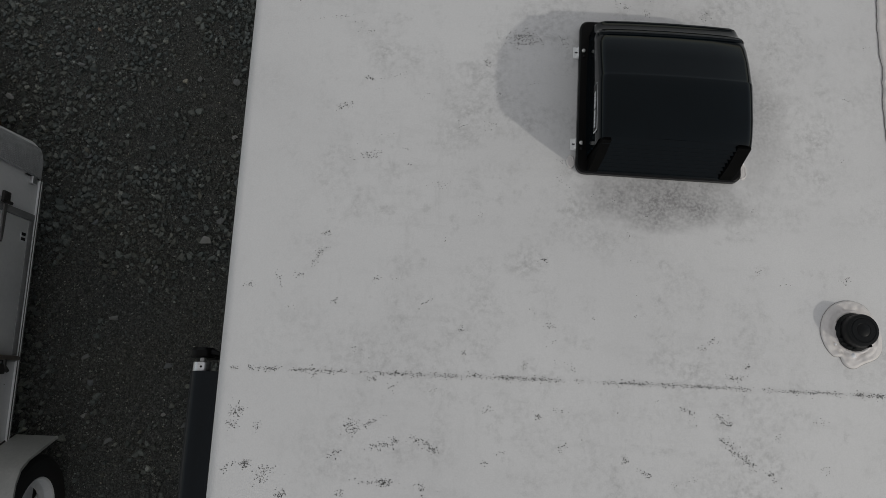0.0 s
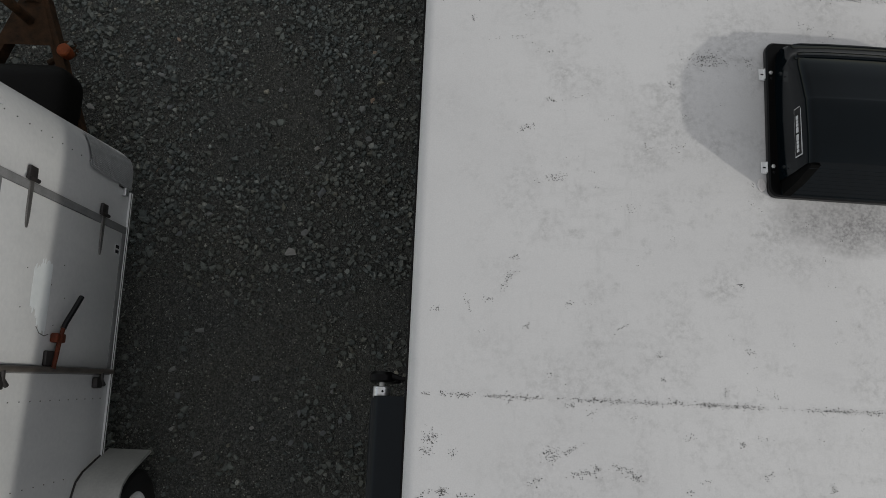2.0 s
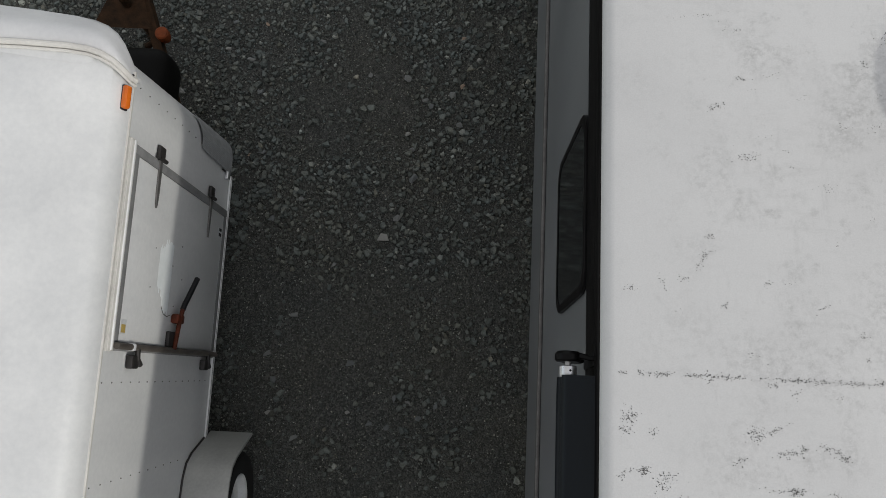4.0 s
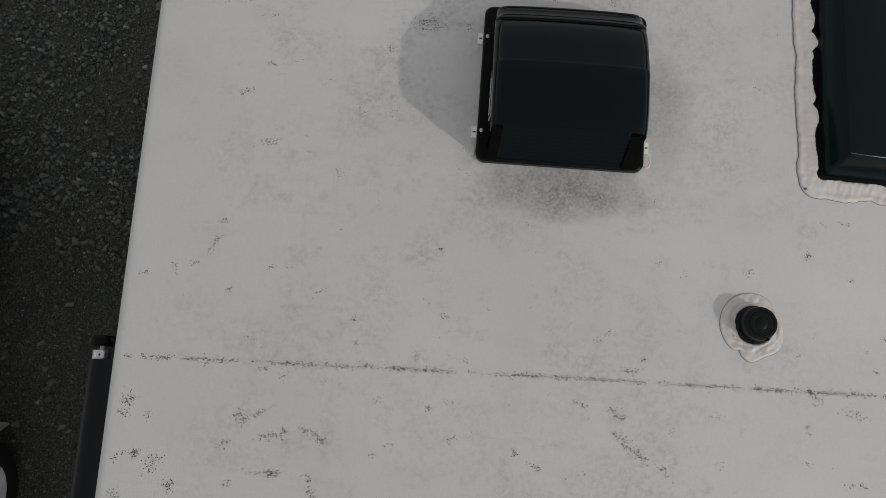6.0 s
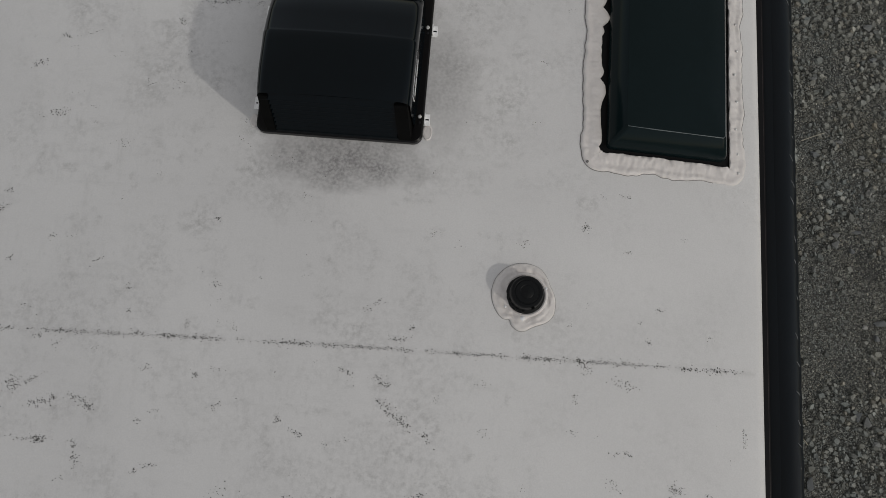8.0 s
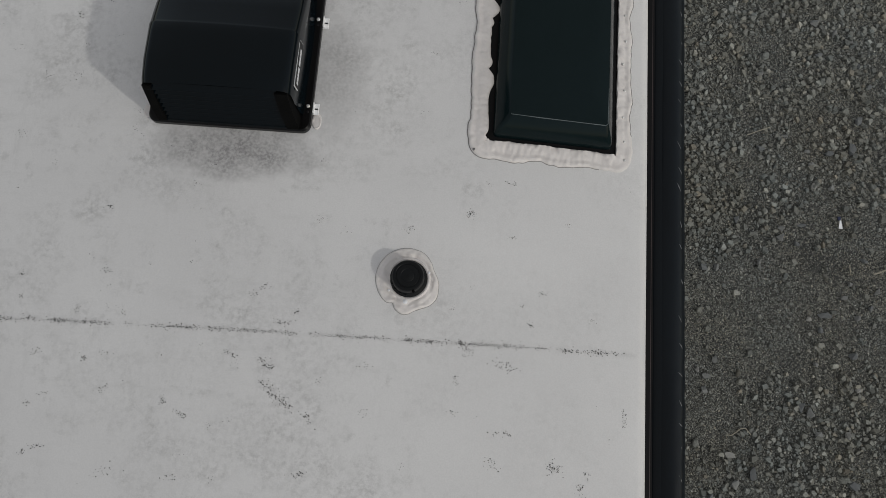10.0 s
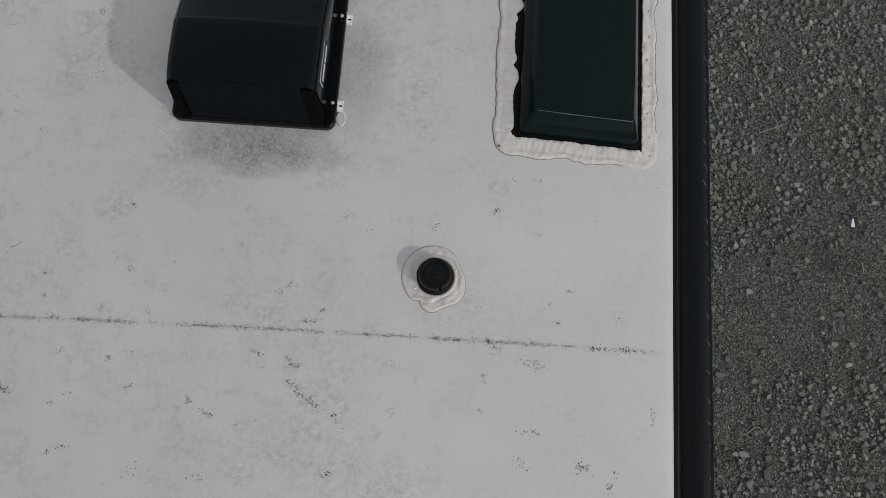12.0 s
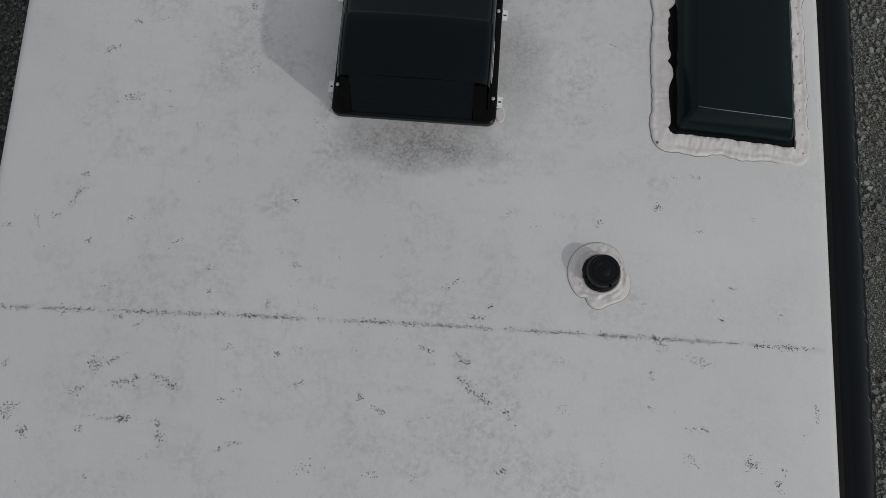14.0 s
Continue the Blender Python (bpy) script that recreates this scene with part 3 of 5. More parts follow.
P, T, G, D = M_PALESTONE, M_TANSTONE, M_MIDSTONE, M_BIGSTONE
stones([(-0.872, 0.965, 0.040, 0.038, 10, P), (-0.791, 1.101, 0.033, 0.024, 20, G), (-0.706, 1.372, 0.038, 0.028, 60, D), (-2.301, 1.914, 0.038, 0.020, -35, P), (-1.848, 2.161, 0.036, 0.020, -15, G),
        (-1.377, 2.313, 0.032, 0.020, 5, G), (-2.013, 2.234, 0.026, 0.017, 10, P), (-0.783, 2.079, 0.034, 0.026, -30, G), (-0.759, 1.679, 0.024, 0.018, 0, P), (-0.725, 1.574, 0.028, 0.018, 10, G),
        (-1.036, 2.084, 0.024, 0.017, 70, G), (-1.427, 1.203, 0.026, 0.022, 0, G), (-1.605, 1.061, 0.027, 0.024, 30, D), (-1.71, 1.508, 0.027, 0.020, 15, D), (-1.769, 1.928, 0.032, 0.025, 40, D),
        (-1.788, 1.487, 0.021, 0.013, 20, T), (-1.985, 2.432, 0.029, 0.022, 50, D), (-1.765, 2.431, 0.022, 0.012, -40, T), (-0.673, 2.179, 0.025, 0.014, -60, G), (-0.656, 1.927, 0.027, 0.020, 0, G)], "stones between the trailers")
stones([(-0.612, 1.886, 0.024, 0.019, 45, D),
        (-0.418, 2.385, 0.026, 0.019, 20, T), (-0.412, 2.036, 0.024, 0.020, 45, T), (-0.480, 1.970, 0.031, 0.026, 60, G), (-0.31, 2.23, 0.020, 0.016, 0, P), (-0.64, 2.15, 0.022, 0.014, -50, P), (-0.42, 1.76, 0.030, 0.022, 0, G)], "stones between the trailers")
stones([(4.392, 2.556, 0.040, 0.027, 0, G), (4.515, 2.492, 0.036, 0.022, 50, G), (4.40, 2.326, 0.034, 0.027, 0, D), (4.001, 2.163, 0.034, 0.018, 5, G), (4.168, 2.608, 0.027, 0.022, -20, G),
        (4.623, 2.428, 0.028, 0.017, -25, G), (4.667, 2.247, 0.026, 0.021, 70, D), (3.979, 1.638, 0.036, 0.027, -30, D), (4.578, 1.645, 0.046, 0.032, 100, D), (4.426, 1.609, 0.032, 0.026, 20, D),
        (4.147, 1.726, 0.026, 0.015, -15, G), (4.307, 1.532, 0.029, 0.024, 20, G), (4.285, 1.624, 0.025, 0.018, 0, G), (4.733, 2.10, 0.026, 0.019, 30, D), (4.64, 1.851, 0.036, 0.030, 60, D)], "stones beside the awning")
stones([(4.319, 1.386, 0.036, 0.022, 80, P), (4.426, 1.377, 0.034, 0.027, 30, G), (4.093, 1.028, 0.042, 0.024, 15, G), (4.096, 1.09, 0.030, 0.018, -10, G), (3.805, 1.131, 0.028, 0.026, 0, D),
        (3.662, 0.811, 0.038, 0.016, 80, G), (3.576, 0.813, 0.034, 0.028, 0, D), (3.933, 0.857, 0.022, 0.020, 45, G), (4.342, 0.531, 0.048, 0.026, -5, D), (4.466, 0.648, 0.028, 0.020, 20, G),
        (4.678, 0.698, 0.029, 0.021, 60, G), (4.632, 0.597, 0.032, 0.020, 80, D), (4.237, 0.506, 0.021, 0.020, 0, P), (4.224, 1.123, 0.050, 0.020, 20, D), (4.542, 0.521, 0.026, 0.022, 0, G),
        (4.304, 0.438, 0.028, 0.022, -50, D), (4.607, 0.896, 0.028, 0.020, -20, D), (4.184, 0.991, 0.028, 0.020, -30, D), (4.511, 0.737, 0.020, 0.018, 0, G)], "stones beside the awning")
stones([(4.219, -0.073, 0.046, 0.030, 60, G), (4.165, -0.050, 0.036, 0.030, 0, D), (3.849, -0.460, 0.052, 0.028, 82, D), (3.708, -0.356, 0.044, 0.026, -15, P),
        (3.634, 0.220, 0.028, 0.024, 60, G), (3.575, 0.115, 0.036, 0.022, -10, G), (3.560, 0.030, 0.030, 0.024, 20, G), (3.530, 0.155, 0.022, 0.016, 30, P),
        (4.440, -0.205, 0.036, 0.030, 60, P), (4.450, -0.500, 0.040, 0.034, 0, D), (3.740, -0.525, 0.036, 0.032, 30, G), (3.582, -0.600, 0.030, 0.026, 40, D),
        (4.260, -0.205, 0.030, 0.026, 0, G), (4.515, 0.068, 0.026, 0.022, 80, P), (4.500, 0.280, 0.036, 0.026, 0, D), (4.270, 0.220, 0.026, 0.020, 0, G)], "stones beside the awning")
stones([(-1.402, 0.445, 0.036, 0.020, 10, G), (-1.548, 0.195, 0.032, 0.018, 35, G), (-1.024, 0.158, 0.030, 0.026, 20, D), (-1.508, -0.163, 0.022, 0.018, 50, P),
        (-1.020, -0.139, 0.018, 0.014, 0, P), (-1.335, -0.305, 0.032, 0.020, 35, G), (-0.882, -0.199, 0.024, 0.020, 0, D), (-0.777, -0.217, 0.026, 0.018, 50, D),
        (-0.653, -0.063, 0.028, 0.016, -15, G), (-0.586, -0.158, 0.026, 0.020, 40, D), (-0.742, -0.041, 0.026, 0.018, 70, D), (-0.543, 0.106, 0.022, 0.016, 70, G),
        (-0.483, -0.079, 0.026, 0.018, 60, D), (-1.493, 0.042, 0.030, 0.020, -60, D), (-1.180, 0.778, 0.022, 0.016, 30, G), (-0.685, 0.802, 0.020, 0.015, 45, G)], "stones between the trailers")

# ---- travel trailer ----
rv = thing("travel_trailer", "travel trailer with an off-white mildew-stained membrane roof and grey sides", "trailer", pose(0, 0, 0))
BODY_TOP = 2.52


def roof_skin_part():
    xs = np.concatenate([left_x(0) + np.array([0, 0.002, 0.005, 0.010, 0.016, 0.024, 0.034]), np.linspace(0.09, 2.48, 80)])
    tail = np.array([0.034, 0.024, 0.016, 0.010, 0.005, 0.002, 0.0])
    ys = np.unique(np.round(np.concatenate([np.arange(ROOF_Y0, ROOF_Y1 + 0.01, 0.05)] + [np.arange(s - 0.02, s + 0.0201, 0.002) for s in (-1.262, 0.0, 1.262)]), 4))
    verts, n = [], len(xs) + len(tail)
    for y in ys:
        row = list(xs) + list(right_x(y) - tail)
        verts += [(x, y, roof_skin(x, y)) for x in row]
    k = len(ys)
    faces = [(j * n + i, j * n + i + 1, (j + 1) * n + i + 1, (j + 1) * n + i) for j in range(k - 1) for i in range(n - 1)]
    for side, i in ((0, 0), (1, n - 1)):          # the turned-down edges
        base = len(verts)
        verts += [(verts[j * n + i][0], verts[j * n + i][1], 2.50) for j in range(k)]
        faces += [(j * n + i, (j + 1) * n + i, base + j + 1, base + j) if side == 0 else (j * n + i, base + j, base + j + 1, (j + 1) * n + i) for j in range(k - 1)]
    return sheet("roof_membrane", verts, faces, M_ROOF, rv, "off-white rubber roof membrane with grey mildew stains", 50)


roof_skin_part()

# body: a box whose awning side follows the roof's edge
bm = loft([[(left_x(0) + 0.012, y, z0) for z0 in (0.42, BODY_TOP)] + [(right_x(y) - 0.012, y, z0) for z0 in (BODY_TOP, 0.42)] for y in (ROOF_Y0 + 0.02, 0.0, ROOF_Y1 - 0.02)])
part("body", bm, M_WALL, rv, "smooth grey side wall")
part("underframe", box(0.3, 2.3, ROOF_Y0 + 0.2, ROOF_Y1 - 0.2, 0.30, 0.42, 0.01), M_UNDER, rv)

# black drip rail along the shaded side, with a tinted window under it
part("drip_rail", loft([[(left_x(y) + a, y, z) for a, z in ((0.010, 2.552), (-0.004, 2.550), (-0.007, 2.545), (-0.007, 2.500), (-0.004, 2.494), (0.010, 2.494))] for y in np.linspace(ROOF_Y0, ROOF_Y1, 12)]), M_TRIM, rv, "black drip rail")


def rounded(u0, u1, v0, v1, r, steps=6):
    out = []
    for cu, cv, a0 in ((u1 - r, v1 - r, 0), (u0 + r, v1 - r, 90), (u0 + r, v0 + r, 180), (u1 - r, v0 + r, 270)):
        out += [(cu + r * math.cos(radians(a0 + 90 * k / steps)), cv + r * math.sin(radians(a0 + 90 * k / steps))) for k in range(steps + 1)]
    return out


part("fascia_band", box(left_x(0) + 0.002, left_x(0) + 0.014, ROOF_Y0 + 0.02, ROOF_Y1 - 0.02, 2.30, 2.494, 0.003), M_TRIM, rv, "black band under the drip rail")
win = part("window", loft([[(x, u, v) for u, v in rounded(0.30 + s, 0.95 - s, 1.62 + s, 2.29 - s, 0.09)] for x, s in ((0.036, 0.0), (0.024, 0.0), (0.020, 0.006), (0.022, 0.03))], True, False), M_TRIM, rv, "black window frame")
part("pane", loft([[(x, u, v) for u, v in rounded(0.32, 0.93, 1.64, 2.27, 0.075)] for x in (0.036, 0.0235)]), M_GLASS, win, "dark tinted glass pane")
part("wall_moulding", box(0.018, 0.036, ROOF_Y0 + 0.05, ROOF_Y1 - 0.05, 1.02, 1.055, 0.004), M_HINGE, rv, "thin grey wall moulding")


def wheel(parent, x, y, z, r, width, face, rim_mat):
    """A wheel whose outer face points along face (+1 or -1 in x)."""
    m = Matrix.Translation((x, y, z)) @ Matrix.Rotation(radians(90 * face), 4, 'Y')
    w = width / 2
    tyre = part("wheel", lathe([(r * 0.60, -w * 0.8), (r * 0.72, -w), (r * 0.92, -w * 0.95), (r * 0.985, -w * 0.75), (r, -w * 0.4), (r, w * 0.4), (r * 0.985, w * 0.75), (r * 0.92, w * 0.95), (r * 0.72, w), (r * 0.60, w * 0.8)], m, 40), M_TYRE, parent, "black tyre")
    part("rim", lathe([(r * 0.60, -w * 0.7), (r * 0.63, w * 0.78), (r * 0.615, w * 0.86), (r * 0.585, w * 0.80), (r * 0.55, w * 0.35), (r * 0.50, w * 0.22), (r * 0.44, w * 0.20)], m, 40), rim_mat, tyre, "white steel rim")
    disc = bmesh.new()
    for k in range(5):            # five broad spokes round the hub
        a = 2 * math.pi * k / 5 + 0.3
        ring = [(r * 0.13, a - 0.75), (r * 0.13, a + 0.75), (r * 0.48, a + 0.36), (r * 0.48, a - 0.36)]
        lo = [disc.verts.new(m @ Vector((q * math.cos(b), q * math.sin(b), w * (0.18 if q > r * 0.3 else 0.34)))) for q, b in ring]
        hi = [disc.verts.new(m @ Vector((q * math.cos(b), q * math.sin(b), w * (0.10 if q > r * 0.3 else 0.26)))) for q, b in ring]
        disc.faces.new(lo)
        disc.faces.new(hi[::-1])
        for i in range(4):
            disc.faces.new((lo[i], lo[(i + 1) % 4], hi[(i + 1) % 4], hi[i]))
    part("spokes", disc, rim_mat, tyre, "white wheel spokes")
    part("hub", lathe([(r * 0.20, w * 0.05), (r * 0.20, w * 0.34), (r * 0.15, w * 0.42), (r * 0.12, w * 0.62), (r * 0.03, w * 0.70)], m, 24, True), M_RUST, tyre, "rusty hub")
    part("brake_drum", lathe([(r * 0.55, -w * 0.5), (r * 0.55, -w * 0.1)], m, 24, True), M_DARKSTEEL, tyre)
    return tyre


for wx, face in ((0.20, -1), (2.36, 1)):
    for wy in (-0.95, -0.15):
        wheel(rv, wx, wy, 0.335, 0.335, 0.2, face, M_RIM)

# mildew specks, in clumps and along the lap seam
# place, half length, half width, turn and number of specks of each clump
CLUMPS_A = [(0.09, -0.367, 0.017, 0.021, 3, 45), (0.809, -0.35, 0.02, 0.008, 33, 14), (0.853, -0.333, 0.018, 0.007, 3, 14), (0.643, -0.33, 0.012, 0.02, 5, 35),
            (0.247, -0.328, 0.015, 0.013, 4, 45), (0.412, -0.314, 0.014, 0.01, 4, 16), (0.631, -0.287, 0.01, 0.011, 6, 15), (0.187, -0.286, 0.014, 0.015, 4, 30),
            (0.532, -0.283, 0.012, 0.008, 0, 30), (0.53, -0.282, 0.028, 0.007, -2, 55), (0.465, -0.281, 0.016, 0.006, -7, 10), (0.194, -0.263, 0.033, 0.021, 3, 36),
            (0.085, -0.26, 0.019, 0.008, 32, 22), (0.139, -0.249, 0.012, 0.009, 0, 60), (0.803, -0.222, 0.011, 0.009, 0, 10), (0.387, -0.21, 0.022, 0.015, 21, 18)]
CLUMPS_B = [(0.665, -0.189, 0.011, 0.009, 5, 25), (0.847, -0.189, 0.014, 0.006, 4, 9), (0.525, -0.181, 0.034, 0.011, 17, 60), (0.641, -0.175, 0.024, 0.009, -38, 45),
            (0.559, -0.172, 0.009, 0.012, 6, 20), (0.613, -0.165, 0.015, 0.008, -16, 18), (0.164, -0.151, 0.01, 0.009, 0, 14), (0.093, -0.144, 0.021, 0.011, 3, 35),
            (0.434, -0.137, 0.02, 0.018, 3, 70), (0.483, -0.126, 0.031, 0.009, 29, 35), (0.097, -0.109, 0.021, 0.015, 31, 60), (0.802, -0.08, 0.021, 0.008, 23, 14),
            (0.542, -0.022, 0.012, 0.009, 14, 10), (0.487, -0.002, 0.011, 0.008, 0, 18), (0.317, 0.005, 0.01, 0.009, 6, 10), (0.741, 0.077, 0.007, 0.009, 0, 9)]
CLUMPS_C = [(0.731, 0.141, 0.011, 0.013, 5, 16), (0.361, 0.213, 0.01, 0.009, 0, 15), (0.629, 0.217, 0.02, 0.007, 24, 12), (0.105, 0.26, 0.012, 0.007, 0, 16),
            (0.192, 0.28, 0.024, 0.007, -78, 14), (0.481, 0.281, 0.016, 0.006, 22, 10), (0.255, 0.293, 0.017, 0.007, -10, 15), (0.296, 0.332, 0.02, 0.007, 75, 16),
            (0.309, 0.361, 0.008, 0.012, 0, 20), (0.326, 0.417, 0.017, 0.007, 3, 18), (0.651, 0.563, 0.027, 0.014, 0, 14), (0.437, 0.66, 0.037, 0.011, 8, 48),
            (0.716, 0.756, 0.017, 0.01, -28, 12), (0.796, 0.758, 0.024, 0.014, 2, 14), (0.348, 0.818, 0.026, 0.009, 11, 30), (0.424, 0.911, 0.019, 0.007, -12, 16)]
CLUMPS_D = [(0.511, 0.918, 0.031, 0.007, 11, 10), (0.784, 0.956, 0.01, 0.014, 6, 18), (0.89, 1.041, 0.041, 0.022, -4, 170), (0.42, 1.068, 0.012, 0.005, 0, 8),
            (0.338, 1.122, 0.036, 0.006, 10, 14), (0.182, 1.191, 0.009, 0.01, 0, 12), (1.225, -0.397, 0.015, 0.012, 0, 12), (1.049, -0.39, 0.03, 0.018, 2, 16),
            (1.569, -0.376, 0.021, 0.007, 3, 22), (1.244, -0.24, 0.009, 0.01, 0, 13), (1.231, -0.227, 0.016, 0.006, -18, 15), (1.579, -0.222, 0.021, 0.009, -47, 26),
            (1.733, -0.205, 0.014, 0.012, 4, 14), (1.181, -0.198, 0.009, 0.01, 6, 20), (1.514, -0.185, 0.024, 0.011, -36, 60), (1.011, -0.172, 0.013, 0.009, 4, 14)]
CLUMPS_E = [(1.48, -0.162, 0.021, 0.012, -47, 46), (1.456, -0.136, 0.015, 0.008, -23, 16), (0.947, -0.089, 0.014, 0.007, -56, 16), (1.465, -0.088, 0.015, 0.008, -23, 26),
            (1.445, -0.074, 0.016, 0.011, 0, 24), (1.732, -0.074, 0.014, 0.008, 0, 9), (1.001, -0.071, 0.019, 0.006, 3, 9), (1.35, -0.058, 0.021, 0.006, -23, 26),
            (1.495, 0.034, 0.028, 0.009, -2, 28), (0.91, 0.047, 0.009, 0.008, 41, 9), (1.535, 0.068, 0.01, 0.006, 6, 9), (1.421, 0.125, 0.032, 0.008, 32, 20),
            (0.978, 0.162, 0.017, 0.008, -24, 16), (1.576, 0.338, 0.011, 0.008, 5, 11), (0.958, 0.348, 0.014, 0.007, 0, 14), (1.01, 1.035, 0.015, 0.015, 4, 25)]
CLUMPS_F = [(1.446, 1.132, 0.015, 0.015, 4, 18), (1.266, 1.136, 0.009, 0.01, 0, 16), (1.203, 1.157, 0.028, 0.011, -19, 20), (2.349, -0.386, 0.017, 0.012, -80, 26),
            (2.368, -0.347, 0.01, 0.015, 0, 10), (2.271, -0.331, 0.019, 0.015, 3, 55), (2.096, -0.326, 0.021, 0.013, -37, 20), (2.126, -0.242, 0.032, 0.007, -2, 20),
            (1.982, -0.19, 0.019, 0.006, 3, 10), (2.478, -0.188, 0.028, 0.008, -86, 20), (1.986, -0.105, 0.013, 0.008, -81, 14), (2.122, -0.052, 0.029, 0.013, -16, 42),
            (2.016, -0.015, 0.018, 0.009, -27, 24), (2.0, 0.003, 0.008, 0.008, 0, 22), (2.199, 0.067, 0.01, 0.006, -79, 13), (2.384, 0.091, 0.011, 0.008, 5, 9)]
CLUMPS_G = [(2.235, 0.161, 0.01, 0.006, 6, 11), (2.137, 0.321, 0.012, 0.007, 5, 9), (1.842, 0.332, 0.015, 0.009, 0, 9), (2.012, 0.384, 0.014, 0.008, 4, 15),
            (2.013, 0.386, 0.013, 0.009, 4, 17), (2.129, 0.489, 0.017, 0.006, -7, 15)]


def mildew():
    rng = np.random.default_rng(11)
    spots = []
    for x, y, sx, sy, turn, n in CLUMPS_A + CLUMPS_B + CLUMPS_C + CLUMPS_D + CLUMPS_E + CLUMPS_F + CLUMPS_G:
        a = radians(turn)
        p = rng.normal(0, 0.62, (int(n * 1.15), 2)) * (sx, sy)
        spots += [(x + u * math.cos(a) - v * math.sin(a), y + u * math.sin(a) + v * math.cos(a), 0.0009 + 0.0012 * rng.random() ** 2) for u, v in p]
    for ys, n in ((0.0, 3300), (1.262, 2500), (-1.262, 700)):
        for x in rng.uniform(0.07, 2.48, n):
            thick = 0.52 + 0.7 * noise.noise((x * 6, ys, 1)) + 1.1 * noise.noise((x * 24, ys, 5)) - 0.5 * math.exp(-((x - 0.418) / 0.016) ** 2) - 0.22 * math.exp(-((x - 1.06) / 0.04) ** 2)
            if rng.random() < np.clip(thick, 0.06, 0.95):
                spots.append((x, seam_y(ys, x) + rng.normal(0, 0.0034 if rng.random() < 0.90 else 0.008), 0.0009 + 0.0012 * rng.random() ** 2))
    for _ in range(190):          # loose small clumps
        x, y = rng.uniform(0.08, 2.5), rng.uniform(-1.1, 1.9)
        for _ in range(int(rng.integers(1, 9))):
            spots.append((x + rng.normal(0, 0.008), y + rng.normal(0, 0.005), 0.0008 + 0.0010 * rng.random() ** 2))
    verts, faces = [], []
    for x, y, r in spots:
        if not 0.06 < x < 2.51:
            continue
        z, b, spin, e = roof_skin(x, y) + 0.0006, len(verts), rng.uniform(0, 6.3), rng.uniform(0.6, 1.0)
        for k in range(6):
            a, q = spin + k * math.pi / 3, r * rng.uniform(0.7, 1.25)
            verts.append((x + q * math.cos(a), y + q * e * math.sin(a), z))
        faces.append(tuple(range(b, b + 6)))
    tagged(sheet("mildew_specks", verts, faces, M_SPECK, rv, "black mildew specks", 0), kind="stuff")


mildew()


